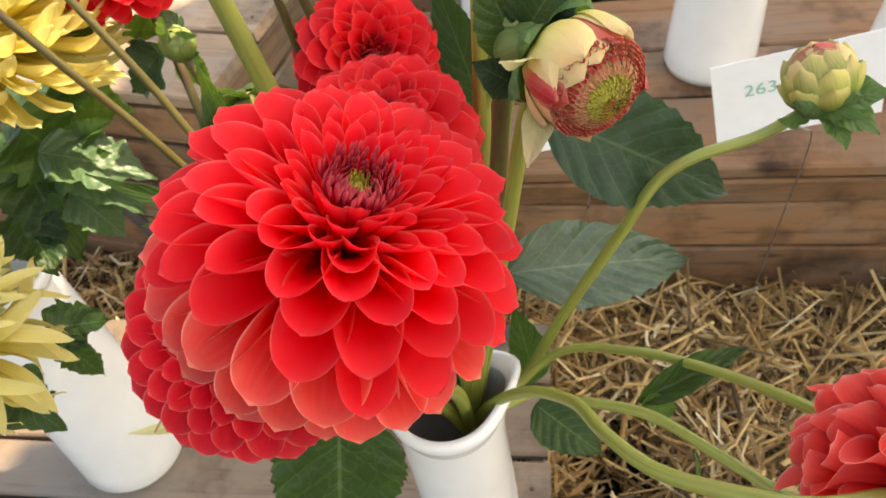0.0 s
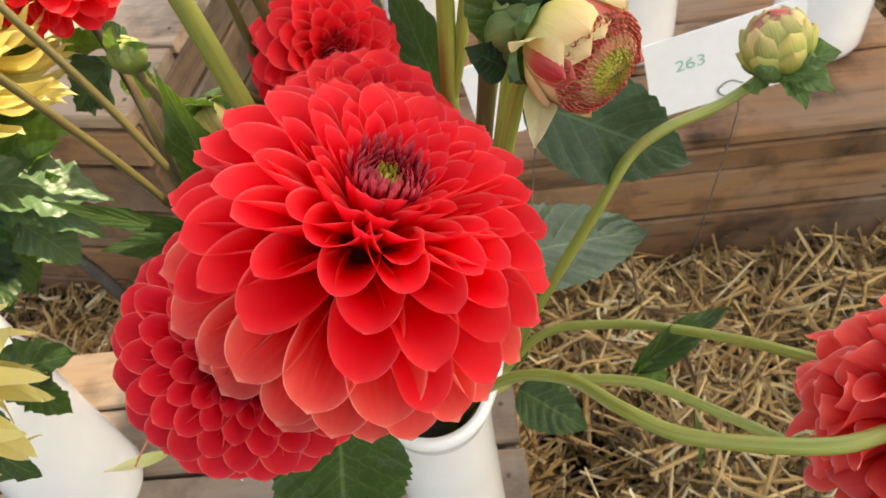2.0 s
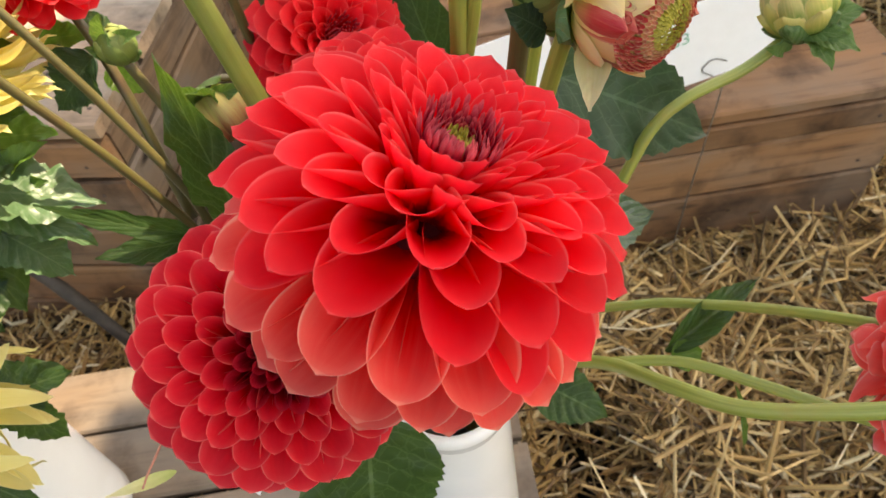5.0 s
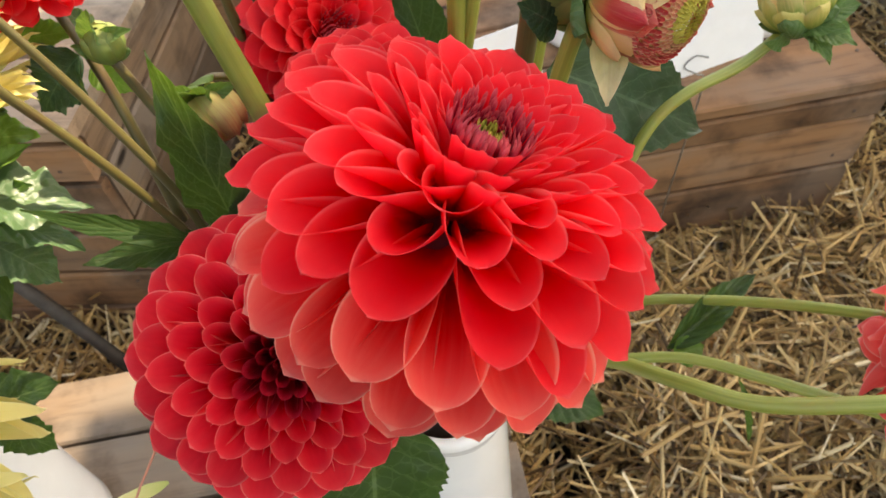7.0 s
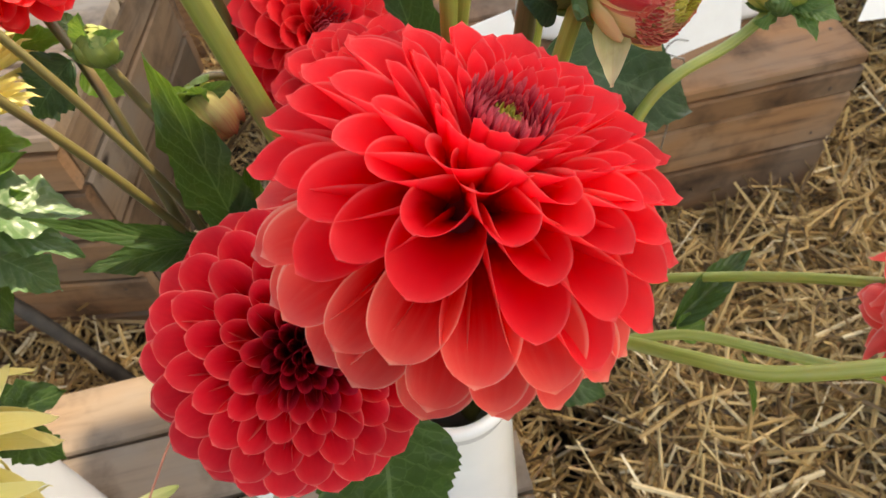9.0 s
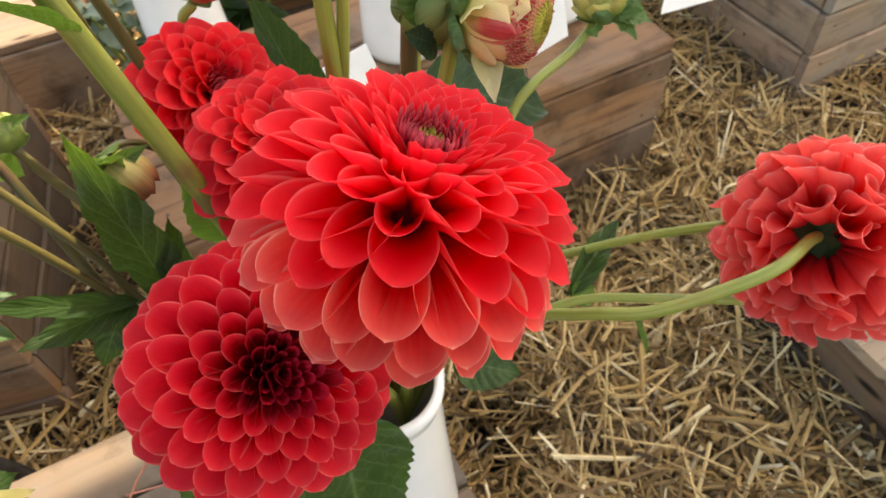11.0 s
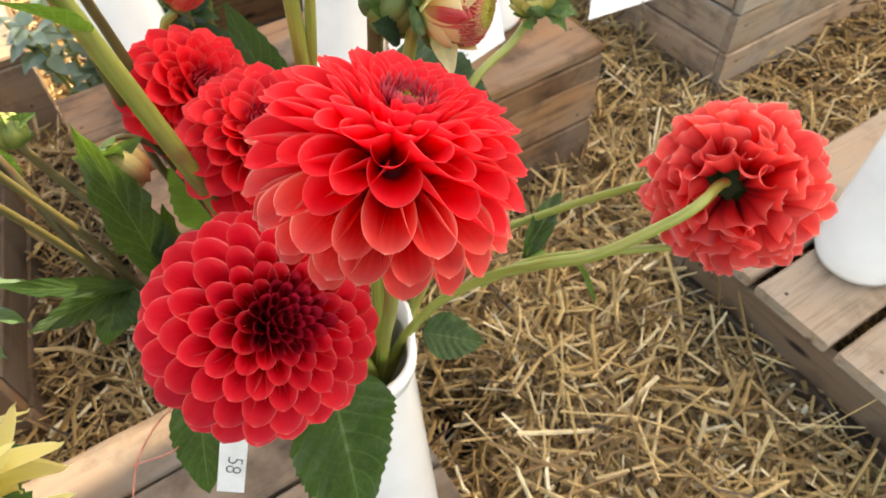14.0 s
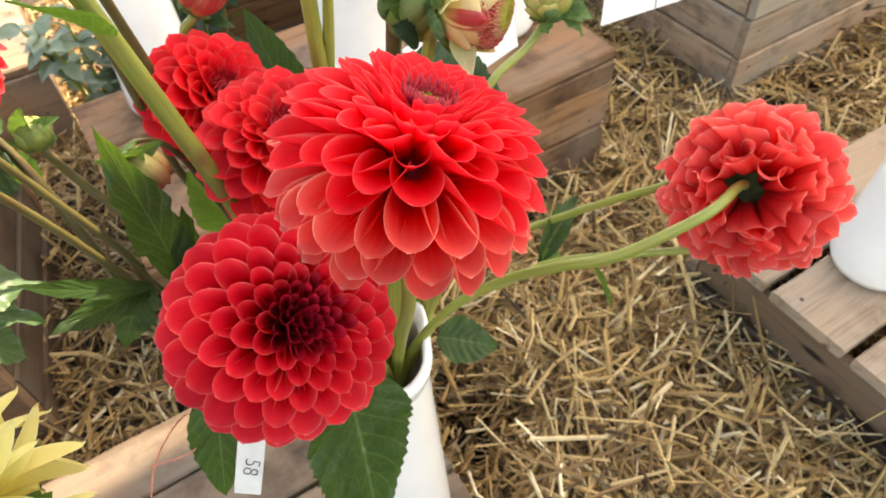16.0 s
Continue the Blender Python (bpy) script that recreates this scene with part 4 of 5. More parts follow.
def bud(parent, C, axis, R, seed, open_face=False, skin=None, spin=0.0, sepals=6, sepal_len=1.0, pale=0, blush=False, lean=None):
    """lean: the side on which the petals of an open bud still reach far over its face."""
    r = random.Random(seed)
    skin = skin or M_BUD_SKIN
    M = Matrix.Translation(Vector(C) - Vector(parent.location)) @ frame_to(axis, spin)
    bm = bmesh.new()
    bmesh.ops.create_uvsphere(bm, u_segments=20, v_segments=14, radius=R * (0.66 if open_face else 0.88))
    for f in bm.faces:
        f.smooth = True
    b = part("bud", bm, skin, parent, "half-open bud" if open_face else "closed bud", M)
    th0 = 0.0
    if lean:
        q = frame_to(axis, spin).inverted() @ Vector(lean)
        th0 = math.atan2(q.y, q.x)
    if open_face:
        rows = [(150, 66, 11, 0.40, 0.02, (skin, M_BUD_FLAME, skin, M_BUD_BLUSH)), (152, 78, 7, 0.46, 0.15, (skin,))]
    elif blush:
        rows = [(150, 8, 8, 0.46, 0.0, (M_BUD_FLAME, M_BUD_BLUSH, M_BUD_CREAM)), (150, 30, 8, 0.44, 0.10, (M_BUD_CREAM, M_BUD_SKIN, M_BUD_CREAM)), (152, 56, 8, 0.44, 0.20, (M_BUD_CREAM, skin)), (156, 86, 6, 0.46, 0.30, (skin,))]
    else:
        rows = [(150, 12, 7, 0.6, 0.03, (skin,)), (150, 38, 6, 0.52, 0.24, (skin,))]
    for k, (pa, pb, cnt, half, bulge, mats) in enumerate(rows):
        for i in range(cnt):
            turn = math.tau * (i + 0.5 * k + r.uniform(-0.1, 0.1)) / cnt
            over = 12 * math.cos(turn - th0) if lean else 0.0
            me = wrap_mesh(R, radians(pa), radians(pb - over + r.uniform(-7, 7)), half * r.uniform(0.85, 1.1), bulge + r.uniform(0, 0.05))
            part("petal", me, mats[i % len(mats)], b, "", Matrix.Rotation(turn, 4, "Z"))
    if open_face:
        for ring in range(15):
            ph = radians(72 - 4.5 * ring)
            cnt = max(6, int(54 * math.sin(ph)))
            for i in range(cnt):
                th = math.tau * (i + 0.5 * (ring % 2)) / cnt + r.gauss(0, 0.03)
                nrm = Vector((math.sin(ph) * math.cos(th), math.sin(ph) * math.sin(th), math.cos(ph)))
                x = Vector((-math.sin(th), math.cos(th), 0))
                inward = x.cross(nrm)
                if inward.z < 0:
                    inward = -inward
                y = (inward * 0.9 + nrm * (0.6 if ring < 4 else 0.35)).normalized()
                z = x.cross(y)
                rot = Matrix((x, y, z)).transposed().to_4x4()
                s = R * (0.17 - 0.006 * ring) * r.uniform(0.88, 1.12)
                fl = BUD_TIP[0] if ring < 5 else BUD_TIP[1] if ring < 8 else FLORET_Y[i % 2]
                part("disc_floret", fl, None, b, "", Matrix.Translation(nrm * R * (0.95 - 0.017 * ring)) @ rot @ Matrix.Diagonal((s * 0.5, s * 1.3, s * 0.5, 1)))
        for th, ph_b, ph_t, mt in ((0.5, 96, 60, M_BUD_RED), (2.2, 100, 66, skin), (3.6, 100, 62, M_BUD_RED), (5.1, 104, 66, skin)):
            part("petal", wrap_mesh(R * 1.08, radians(ph_b + 20), radians(ph_t), 0.20, 0.14), mt, b, "petal standing off the bud", Matrix.Rotation(th, 4, "Z"))
    for i in range(sepals):
        th = math.tau * i / sepals + r.uniform(-0.15, 0.15)
        me = wrap_mesh(R * 1.06, radians(168), radians(168 - 62 * sepal_len * r.uniform(0.8, 1.15)), 0.34, 0.25 + r.uniform(0, 0.15))
        part("sepal", me, M_SEPAL_G, b, "", Matrix.Rotation(th, 4, "Z"))
    for i in range(pale):
        # long sepals hang loose from the stalk end
        th = (2.4, 3.9)[i % 2]
        me = petal_mesh(0.30, 0.6, 0.5, -0.4, 0.9, 10, 6)
        base = Vector((math.cos(th), math.sin(th), -0.45)) * R * 0.95
        y = Vector((math.cos(th) * 0.8, math.sin(th) * 0.8, 0.35)).normalized()
        x = Vector((-math.sin(th), math.cos(th), 0))
        z = x.cross(y)
        rot = Matrix((x, y, z)).transposed().to_4x4()
        part("sepal", me, M_SEPAL, b, "pale withered sepal", Matrix.Translation(base) @ rot @ Matrix.Diagonal((R * 1.0, R * 1.1, R, 1)))
    return b


BUD_TIP = petal_set(M_BUD_TIP, [(1.0, 1.9, 1.3, 0.1, 0.9, 6, 5)]) + petal_set(M_BUD_PALE, [(1.0, 1.9, 1.3, 0.1, 0.9, 6, 5)])


def bud_stem(label, pts, r=0.0036, mat=None):
    e = empty("dahlia_bud", pts[0], label, "flower bud", "dahlia buds")
    stem(e, pts, r * 1.15, r * 0.85, mat)
    return e


b1 = bud_stem("half-open cream and red dahlia bud nodding on a green stem", [VM, (0.10, 0.31, 0.48), (0.118, 0.308, 0.58), (0.128, 0.300, 0.65), (0.136, 0.298, 0.685)])
bud(b1, (0.149, 0.282, 0.688), (0.52, -0.84, 0.02), 0.0172, 31, True, None, 2.9, 6, 1.0, 0, lean=(-0.7, 0.5, 0.5))
for _b, _t in (((0.136, 0.290, 0.692), (0.124, 0.266, 0.707)), ((0.138, 0.284, 0.680), (0.131, 0.262, 0.668))):
    leaf(b1, _b, _t, 0.0060, M_SEPAL, 92, (-0.3, -0.8, 0.3), 0.3, 0.1, 2, 0, 0.05, 0, "pale withered sepal")
leaf(b1, (0.130, 0.305, 0.690), (0.146, 0.300, 0.720), 0.012, M_LEAF_B, 11, (0, -0.9, 0.4), 0.3, 0.1, 6)
leaf(b1, (0.128, 0.305, 0.680), (0.116, 0.312, 0.712), 0.011, M_LEAF, 12, (0, -0.9, 0.4), 0.3, 0.1, 6)
leaf(b1, (0.126, 0.300, 0.672), (0.112, 0.298, 0.684), 0.008, M_LEAF_B, 13, (0, -0.8, 0.6), 0.4, 0.1, 5)

b2 = bud_stem("closed green and yellow dahlia bud on a bowed stem", [(0.090, 0.304, 0.380), (0.122, 0.318, 0.426), (0.140, 0.325, 0.470), (0.156, 0.330, 0.507), (0.175, 0.336, 0.548), (0.189, 0.342, 0.577), (0.206, 0.346, 0.590), (0.233, 0.352, 0.596), (0.252, 0.357, 0.606), (0.257, 0.358, 0.614)], 0.0030)
bud(b2, (0.2545, 0.359, 0.6235), (-0.40, 0.30, 0.87), 0.0134, 32, False, M_BUD_GREEN, 0.2, 5, 1.1, 0, True)
for k, (_b, _t, _w, _u) in enumerate((
    ((0.260, 0.356, 0.613), (0.283, 0.352, 0.619), 0.0098, (0, -0.5, 0.8)),
    ((0.259, 0.353, 0.612), (0.279, 0.340, 0.606), 0.0092, (0.2, -0.6, 0.7)),
    ((0.257, 0.351, 0.613), (0.266, 0.336, 0.601), 0.0085, (0.3, -0.8, 0.4)),
    ((0.254, 0.351, 0.614), (0.268, 0.337, 0.619), 0.0060, (-0.1, -0.7, 0.7)),
    ((0.252, 0.352, 0.613), (0.237, 0.346, 0.612), 0.0085, (-0.1, -0.9, -0.2)),
)):
    leaf(b2, _b, _t, _w, M_SEPAL_G, 14 + k * 31, _u, 0.45, 0.3, 0, 0.2, 0.10)

b3 = bud_stem("closed reddish dahlia bud hanging beside a dark leaf", [(0.06, 0.32, 0.42), (0.03, 0.36, 0.52), (0.014, 0.385, 0.585), (0.004, 0.382, 0.610), (-0.008, 0.377, 0.620), (-0.018, 0.371, 0.617)], 0.0019, M_STEM_R)
bud(b3, (-0.0115, 0.368, 0.6070), (0.40, -0.35, -0.80), 0.0122, 33, False, M_BUD_BLUSH, 0.0, 4, 0.5)
for k, (_t, _w) in enumerate((((-0.034, 0.362, 0.629), 0.0062), ((-0.023, 0.356, 0.630), 0.0060), ((-0.011, 0.358, 0.628), 0.0056), ((0.000, 0.364, 0.624), 0.0046))):
    leaf(b3, (-0.0140, 0.367, 0.6165), Vector(_t) + Vector((0.005, 0, 0)), _w, M_SEPAL_G, 120 + k, (0.0, -0.9, 0.35), 0.5, -0.35, 0, 0.2, 0.1)

b4 = bud_stem("small green dahlia bud with curled sepals", [(0.06, 0.315, 0.42), (-0.005, 0.352, 0.53), (-0.022, 0.368, 0.565), (-0.040, 0.384, 0.600), (-0.050, 0.390, 0.629)], 0.0028, M_STEM_R)
for _b, _t, _w in (((-0.050, 0.390, 0.640), (-0.047, 0.384, 0.657), 0.0075), ((-0.050, 0.392, 0.634), (-0.061, 0.384, 0.642), 0.0065), ((-0.048, 0.388, 0.640), (-0.034, 0.384, 0.645), 0.0045)):
    leaf(b4, _b, _t, _w, M_SEPAL_G, 93, (-0.2, -0.8, 0.4), 0.6, 0.35, 0, 0.6, 0.1)
bud(b4, (-0.0495, 0.389, 0.637), (-0.1, -0.1, 0.95), 0.0078, 34, False, M_BUD_LIME, 0.0, 2, 0.9)

b5 = bud_stem("closed red dahlia bud with one pale sepal", [(0.07, 0.32, 0.42), (0.05, 0.40, 0.55), (0.043, 0.428, 0.63), (0.052, 0.428, 0.648)], 0.003)
bud(b5, (0.060, 0.427, 0.661), (0.5, -0.3, 0.5), 0.0118, 35, False, M_BUD_RED, 0.0, 5, 0.9, 1)

b6 = bud_stem("plump green dahlia bud beside the half-open one", [VM, (0.095, 0.31, 0.47), (0.112, 0.318, 0.58), (0.122, 0.318, 0.655), (0.128, 0.316, 0.672)], 0.0034)
bud(b6, (0.132, 0.312, 0.682), (0.4, -0.5, 0.5), 0.0135, 36, False, M_BUD_LIME, 0.0, 6, 1.2)

# tall stems that run out of view
for pts, rr, mt, lab in (
    ([(0.065, 0.305, 0.41), (0.03, 0.330, 0.56), (0.002, 0.350, 0.695), (-0.015, 0.360, 0.78)], 0.0052, M_STEM_D, "thick green dahlia stem with a leaf at its node"),
    ([(0.07, 0.31, 0.41), (0.016, 0.400, 0.539), (0.006, 0.408, 0.598), (0.002, 0.408, 0.655), (-0.004, 0.404, 0.72)], 0.0027, M_STEM_R, "thin brownish upright dahlia stem"),
    ([(0.075, 0.31, 0.41), (0.03, 0.405, 0.55), (0.018, 0.410, 0.630), (0.008, 0.403, 0.70)], 0.0034, M_STEM_R, "thin brownish upright dahlia stem"),
    ([(0.06, 0.31, 0.41), (-0.024, 0.349, 0.517), (-0.040, 0.358, 0.572), (-0.056, 0.366, 0.615), (-0.068, 0.368, 0.650), (-0.092, 0.370, 0.715)], 0.0024, M_STEM_R, "brownish dahlia stem bearing several dark leaves"),
    ([(0.055, 0.31, 0.41), (-0.028, 0.348, 0.512), (-0.046, 0.350, 0.565), (-0.060, 0.345, 0.615), (-0.076, 0.338, 0.665), (-0.100, 0.330, 0.735)], 0.0024, M_STEM_R, "slanting brownish dahlia stem without leaves"),
    ([(0.085, 0.31, 0.41), (0.098, 0.36, 0.52), (0.104, 0.382, 0.60), (0.108, 0.388, 0.68), (0.108, 0.390, 0.75)], 0.0050, M_STEM, "thick green upright dahlia stem"),
    ([(0.103, 0.380, 0.590), (0.112, 0.384, 0.625), (0.120, 0.384, 0.68), (0.122, 0.384, 0.74)], 0.0034, M_STEM, "slim green dahlia side stem"),
    ([(0.09, 0.31, 0.41), (0.112, 0.318, 0.58), (0.120, 0.316, 0.655), (0.125, 0.312, 0.72)], 0.0042, M_STEM_R, "green dahlia stem flushed with brown"),
):
    e = sprig(lab, pts, rr, mt, "plant shoot")
    if "node" in lab:
        leaf(e, (0.002, 0.350, 0.692), (-0.026, 0.315, 0.736), 0.011, M_LEAF_M, 16, (-0.2, -0.3, 0.9), 0.35, 0.1, 9)
        leaf(e, (0.024, 0.374, 0.535), (0.012, 0.398, 0.572), 0.016, M_LEAF_L, 17, (-0.3, -0.8, 0.4), 0.2, 0.1, 8)
    if "several" in lab:
        leaf(e, (-0.018, 0.350, 0.540), (-0.0215, 0.353, 0.654), 0.0140, M_LEAF, 18, (0.3, -0.85, 0.4), 0.3, 0.10, 9, 0.5, 0.14, 3)
        leaf(e, (-0.016, 0.350, 0.530), (-0.001, 0.352, 0.588), 0.010, M_LEAF, 23, (0.2, -0.85, 0.4), 0.25, 0.10, 7, 0.3, 0.12, 2)
        leaf(e, (-0.034, 0.350, 0.543), (-0.086, 0.322, 0.612), 0.0062, M_LEAF, 19, (-0.2, -0.4, 0.9), 0.35, -0.25, 9, 0.2, 0.12, 3)
        leaf(e, (-0.036, 0.354, 0.540), (-0.090, 0.337, 0.556), 0.0095, M_LEAF, 20, (-0.1, -0.6, 0.8), 0.3, 0.15, 9, 0.2, 0.12, 3)
        leaf(e, (-0.040, 0.356, 0.543), (-0.064, 0.335, 0.522), 0.013, M_LEAF, 21, (-0.1, -0.7, 0.7), 0.2, 0.1, 9, 0.2, 0.12, 2)
        leaf(e, (-0.015, 0.373, 0.526), (-0.012, 0.388, 0.548), 0.012, M_LEAF_L, 22, (0, -0.8, 0.5), 0.2, 0.1, 5)

# ---- yellow dahlias of the next vase ----
def yellow(label, pts, C, axis, R, seed, n0=20, n1=120, s=0.17, jit=2.0, wide=1.15, pool=None, twist=0.10):
    e = empty("yellow_dahlia", pts[0], label, "dahlia", "yellow dahlias")
    stem(e, pts, 0.0042, 0.0036, M_STEM)
    head(e, C, axis, R, pool or PET_YEL, seed, n0, n1, s * 0.7, s, 0.3, 0.8, wide, 70, jit, 0.95, core_mat=M_YELLOW, twist=twist)
    return e


yl = yellow("pale yellow dahlia with long quilled petals", [(-0.30, 0.385, 0.40), (-0.22, 0.36, 0.52), (-0.19, 0.36, 0.60), (-0.168, 0.372, 0.645)], (-0.156, 0.374, 0.655), (0.02, 0.22, 0.97), 0.079, 41, 50, 108, 0.17, 0.7, 0.85)
yk = yellow("pale yellow dahlia with drooping withered petals", [(-0.30, 0.385, 0.38), (-0.23, 0.32, 0.50), (-0.17, 0.265, 0.56), (-0.145, 0.25, 0.578)], (-0.142, 0.246, 0.574), (0.2, -0.35, 0.8), 0.050, 42, 60, 165, 0.33, 2.4, 0.56, PET_YEL_BROAD, 0.35)
for i, (b, t, w, mt, upv, fd) in enumerate((
    ((-0.157, 0.360, 0.566), (-0.102, 0.360, 0.593), 0.022, M_LEAF_M, (0.1, -0.5, 0.85), 0.2),
    ((-0.134, 0.352, 0.600), (-0.080, 0.357, 0.572), 0.019, M_LEAF_S, (0.5, -0.2, 0.83), 0.2),
    ((-0.128, 0.346, 0.576), (-0.106, 0.339, 0.544), 0.014, M_LEAF_S, (0.5, -0.3, 0.6), 0.2),
    ((-0.126, 0.350, 0.590), (-0.090, 0.346, 0.556), 0.012, M_LEAF_S, (0.6, -0.25, 0.7), 0.3),
    ((-0.123, 0.370, 0.591), (-0.094, 0.370, 0.606), 0.008, M_LEAF_L, (0, -0.6, 0.8), 0.6),
    ((-0.073, 0.420, 0.608), (-0.060, 0.418, 0.590), 0.009, M_LEAF_L, (0.1, -0.7, 0.6), 0.2),
    ((-0.098, 0.420, 0.627), (-0.072, 0.420, 0.627), 0.009, M_LEAF_L, (0, -0.6, 0.8), 0.2),
    ((-0.067, 0.400, 0.627), (-0.097, 0.400, 0.600), 0.014, M_LEAF_B, (0, -0.7, 0.7), 0.3),
    ((-0.064, 0.420, 0.626), (-0.074, 0.420, 0.640), 0.006, M_LEAF_S, (0.4, -0.3, 0.8), 0.3),
    ((-0.155, 0.372, 0.602), (-0.112, 0.352, 0.580), 0.026, M_LEAF_M, (0.2, -0.5, 0.8), 0.2),
    ((-0.158, 0.362, 0.585), (-0.128, 0.322, 0.542), 0.021, M_LEAF, (0.3, -0.6, 0.7), 0.2),
    ((-0.165, 0.345, 0.565), (-0.132, 0.308, 0.548), 0.020, M_LEAF, (0.3, -0.6, 0.7), 0.2),
    ((-0.140, 0.395, 0.610), (-0.104, 0.385, 0.614), 0.016, M_LEAF_M, (0, -0.6, 0.8), 0.2),
    ((-0.150, 0.400, 0.590), (-0.112, 0.410, 0.580), 0.018, M_LEAF_L, (0, -0.6, 0.8), 0.2),
    ((-0.148, 0.400, 0.592), (-0.112, 0.400, 0.611), 0.013, M_LEAF_L, (0.1, -0.6, 0.8), 0.3),
    ((-0.131, 0.400, 0.640), (-0.096, 0.400, 0.638), 0.010, M_LEAF_L, (0.1, -0.6, 0.8), 0.3),
    ((-0.128, 0.402, 0.606), (-0.104, 0.400, 0.618), 0.012, M_LEAF_M, (0.1, -0.7, 0.7), 0.3),
    # hidden back leaves, added to shade the vase of the yellow dahlias
    ((-0.240, 0.430, 0.560), (-0.160, 0.440, 0.560), 0.034, M_LEAF, (0.3, 0.2, 0.9), 0.2),
    ((-0.250, 0.440, 0.530), (-0.175, 0.500, 0.545), 0.036, M_LEAF, (0.3, 0.2, 0.9), 0.2),
    ((-0.230, 0.410, 0.540), (-0.170, 0.400, 0.500), 0.032, M_LEAF, (0.3, 0.2, 0.9), 0.2),
    ((-0.270, 0.420, 0.520), (-0.210, 0.470, 0.480), 0.036, M_LEAF_M, (0.3, 0.2, 0.9), 0.2),
    ((-0.250, 0.390, 0.580), (-0.190, 0.390, 0.600), 0.032, M_LEAF_M, (0.3, 0.2, 0.9), 0.2),
)):
    leaf(yl, b, t, w, mt, 50 + i, upv, fd, 0.25, 9, 0.25, 0.14, 3 if w > 0.011 else 0)
for i, (b, t, w) in enumerate((((-0.162, 0.300, 0.506), (-0.114, 0.300, 0.516), 0.016), ((-0.147, 0.292, 0.518), (-0.132, 0.284, 0.478), 0.012), ((-0.165, 0.262, 0.520), (-0.128, 0.240, 0.495), 0.018))):
    leaf(yk, b, t, w, M_LEAF, 60 + i, (0.1, -0.7, 0.7), 0.25, 0.25, 9, 0.3, 0.14, 3)

# ---- cards, tag and wires ----
def flat_card(name, label, corner, right, up, w, h, thick=0.0006, category="card", mat=None):
    """A thin card from its lower left corner."""
    x, y = Vector(right).normalized(), Vector(up)
    y = (y - x * y.dot(x)).normalized()
    z = x.cross(y)
    rot = Matrix((x, y, z)).transposed().to_4x4()
    e = empty(name, corner, label, category)
    e.matrix_basis = Matrix.Translation(corner) @ rot
    bm = bmesh.new()
    bmesh.ops.create_cube(bm, size=1.0, matrix=Matrix.Translation((w / 2, h / 2, 0)) @ Matrix.Diagonal((w, h, thick, 1)))
    part("sheet", bm, mat or M_CARD, e)
    return e


def lettering(parent, text, size, m, mat, name="lettering", thin=0.0):
    cu = bpy.data.curves.new(name, "FONT")
    cu.body, cu.size, cu.extrude, cu.align_x, cu.align_y = text, size, 0.0, "CENTER", "CENTER"
    cu.offset = -thin
    tmp = bpy.data.objects.new(name, cu)
    scene.collection.objects.link(tmp)
    me = bpy.data.meshes.new_from_object(tmp.evaluated_get(bpy.context.evaluated_depsgraph_get()))
    bpy.data.objects.remove(tmp)
    return part(name, me, mat, parent, "", m)


def wire(parent, pts, r, mat=None):
    inv = parent.matrix_basis.inverted()
    return part("wire", tube([inv @ Vector(p) for p in pts], r, r, 6, 0.0, 6), mat or M_WIRE, parent, "thin bent wire stake")


c1 = flat_card("name_card", "white number card on a thin wire stake", (0.300, 0.620, 0.343), (0.133, 0.0, 0.033), (0, -0.05, 1), 0.140, 0.096)
lettering(c1, "263", 0.019, pose(0.040, 0.060, 0.0009), M_INK)
wire(c1, [(0.418, 0.690, -0.03), (0.410, 0.672, 0.12), (0.398, 0.645, 0.26), (0.386, 0.624, 0.345), (0.372, 0.617, 0.362), (0.358, 0.618, 0.372), (0.366, 0.617, 0.384), (0.380, 0.617, 0.380)], 0.0008)
c2 = flat_card("name_card", "white blank-looking card on a thin wire stake", (0.705, 0.755, 0.236), (0.205, 0.0, -0.02), (0, 0.1, 1), 0.2, 0.12)
wire(c2, [(0.812, 0.752, -0.03), (0.815, 0.751, 0.12), (0.818, 0.750, 0.235), (0.812, 0.748, 0.262)], 0.001)
c3 = flat_card("name_card", "white card leaning behind the stems", (0.130, 0.63, 0.330), (0.133, 0.0, 0.03), (0, 0.1, 1), 0.10, 0.09)
wire(c3, [(0.18, 0.66, -0.03), (0.182, 0.645, 0.2), (0.185, 0.632, 0.345)], 0.0008)

tag = flat_card("plant_tag", "white paper tag with a handwritten number", (-0.0475, 0.252, 0.4585), (0.014, -0.009, -0.004), (0.0167, 0.0115, 0.0372), 0.0155, 0.043, 0.0004, "tag", M_TAG)
lettering(tag, "58", 0.013, pose(0.0085, 0.0205, 0.0006, 0, 0, -97), M_PEN, thin=0.00028)
wire(tag, [(-0.036, 0.282, 0.475), (-0.047, 0.295, 0.472), (-0.058, 0.286, 0.466), (-0.083, 0.288, 0.470)], 0.0006, M_COPPER)
wire(tag, [(-0.036, 0.283, 0.476), (-0.052, 0.311, 0.468), (-0.077, 0.292, 0.470), (-0.091, 0.265, 0.466), (-0.096, 0.255, 0.462)], 0.0006, M_COPPER)

# a withered yellow petal caught under the crimson bloom
leaf(low, (-0.090, 0.273, 0.437), (-0.128, 0.263, 0.440), 0.0040, M_SEPAL, 90, (0.1, -0.6, 0.8), 0.3, 0.15, 3, 0, 0.05, 0, "withered yellow petal")

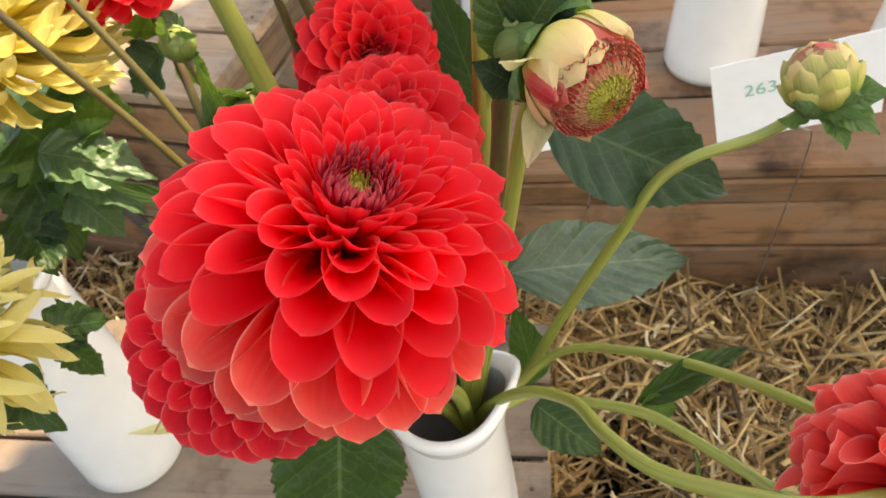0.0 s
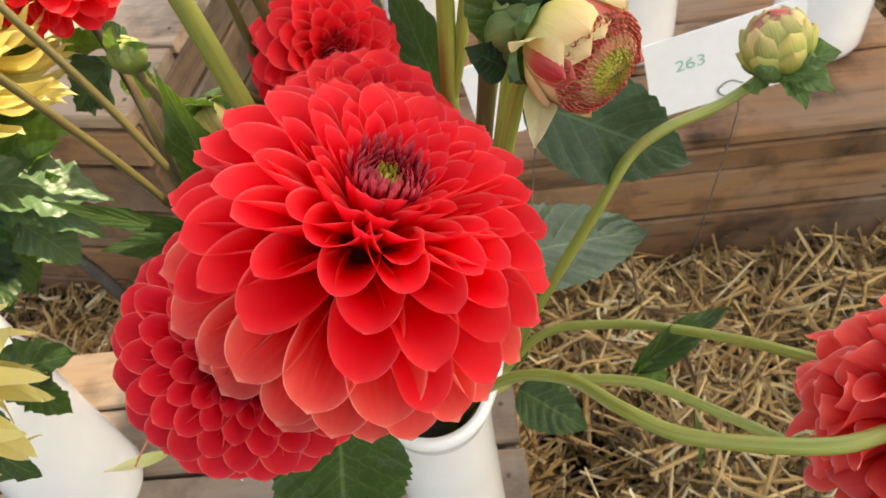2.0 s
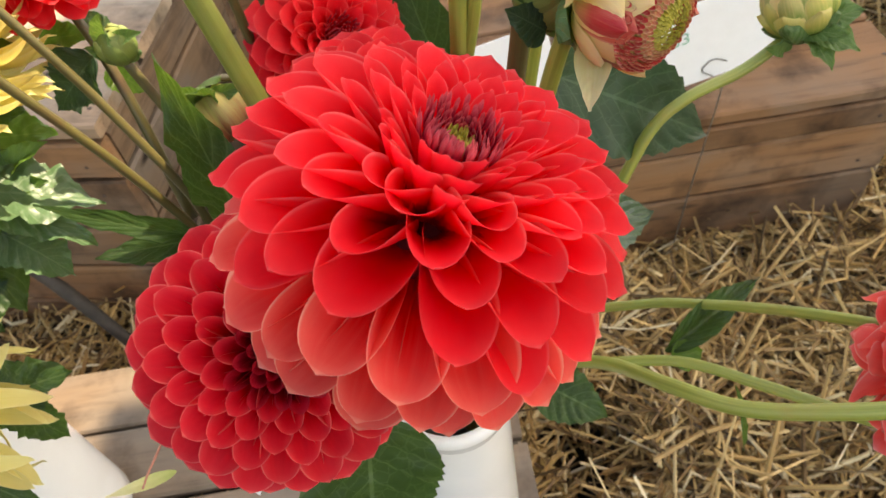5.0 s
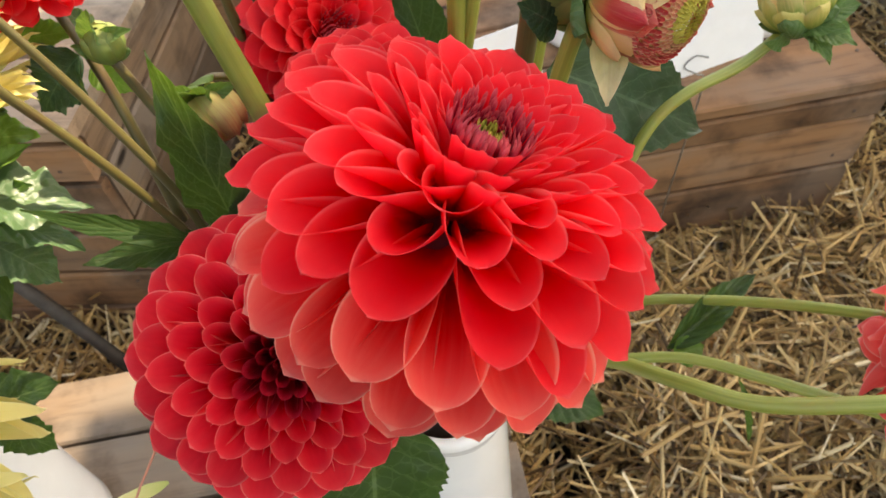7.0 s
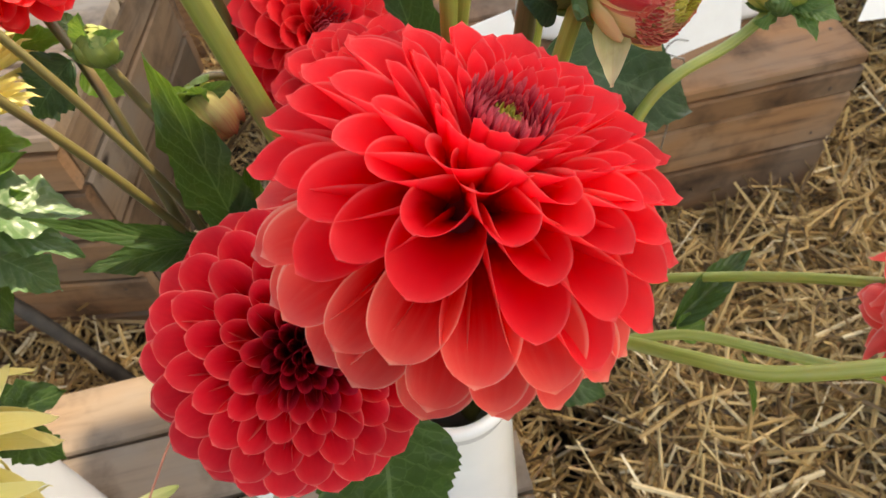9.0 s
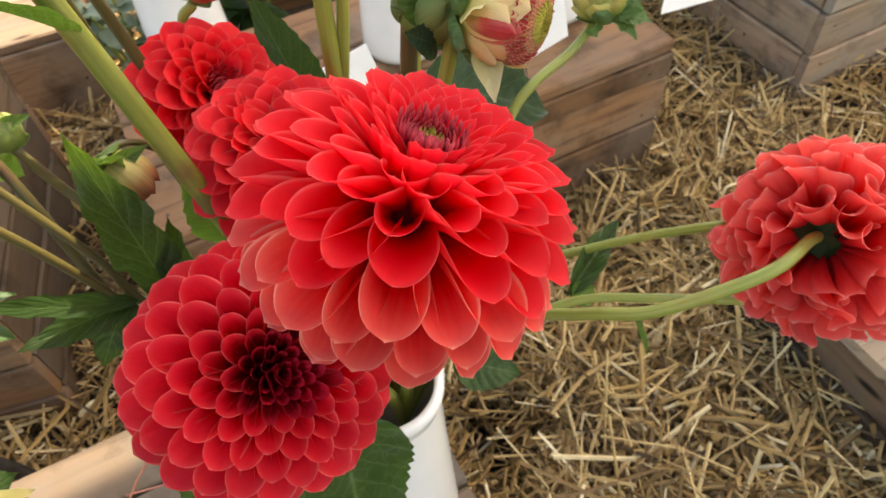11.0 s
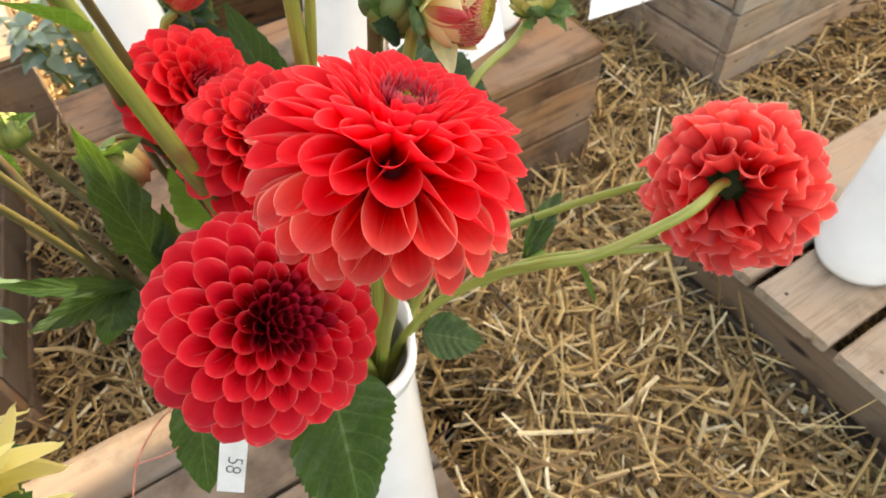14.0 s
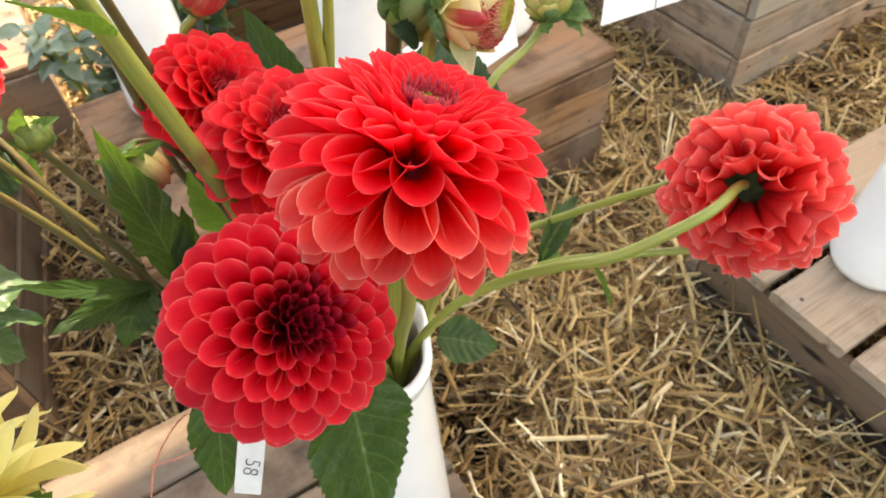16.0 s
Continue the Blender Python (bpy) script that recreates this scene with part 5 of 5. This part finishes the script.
stk = new("wooden_stake", tube([(-0.300, 0.605, -0.03), (-0.40, 0.668, 0.17), (-0.47, 0.688, 0.26)], 0.009, 0.008, 8, 0.15))
stk.data.materials.append(plain_material("dark_stake", (0.035, 0.028, 0.022), 0.7, 0.3, 60.0, 0.4))
tagged(stk, "dark wooden stake leaning on the crate", "stake")


# ---- greenery behind the crates ----
def shrub(label, x, y, z, height, spread, n, mat, seed, size=0.03):
    """Stalks with many small leaves."""
    r = random.Random(seed)
    e = empty("leafy_plant", (x, y, z), label, "plant", "plants behind the crates")
    verts, faces, uvs = [], [], []
    lm = leaf_mesh(1.0, 0.3, 0.25, 0.2, 4, seed, 0, 0.05, 0, 6, 2)
    lv = [v.co.copy() for v in lm.vertices]
    lf = [tuple(p.vertices) for p in lm.polygons]
    for k in range(7):
        a, q = r.uniform(0, math.tau), r.uniform(0.2, 1)
        top = Vector((math.cos(a) * spread * q, math.sin(a) * spread * q, height * r.uniform(0.6, 1)))
        pts = [(0, 0, 0), (top * 0.5 + Vector((0, 0, 0.1 * height)))[:], top[:]]
        part("stalk", tube(pts, 0.004, 0.002, 6, 0, 5), M_STEM, e)
        path_ = spline(pts, 6)
        for _ in range(n // 7):
            p = path_[r.randrange(2, len(path_))]
            m = Matrix.Translation(p) @ Euler((r.uniform(-0.6, 0.9), r.uniform(-0.5, 0.5), r.uniform(0, math.tau))).to_matrix().to_4x4() @ Matrix.Diagonal((size * 1.4,) * 3 + (1,))
            b = len(verts)
            verts += [m @ v for v in lv]
            faces += [tuple(i + b for i in f) for f in lf]
            uvs += [(0.3, 0.4)] * len(lv)
    tagged(part("leaves", mesh("leaves", verts, faces, uvs), mat, e), kind="stuff")
    return e


shrub("dark-green leafy plant behind the brown crate", 0.20, 1.24, -0.05, 0.42, 0.18, 260, M_LEAF, 71, 0.04)
shrub("dark-green leafy plant behind the brown crate", 0.55, 1.27, -0.05, 0.40, 0.18, 260, M_LEAF, 72, 0.04)
shrub("dark-green leafy plant behind the brown crate", 0.85, 1.30, -0.05, 0.40, 0.18, 260, M_LEAF, 73, 0.04)
shrub("grey-green leafy plant between the crates", 0.0, 1.22, -0.05, 0.36, 0.12, 240, M_LEAF_GREY, 74, 0.03)
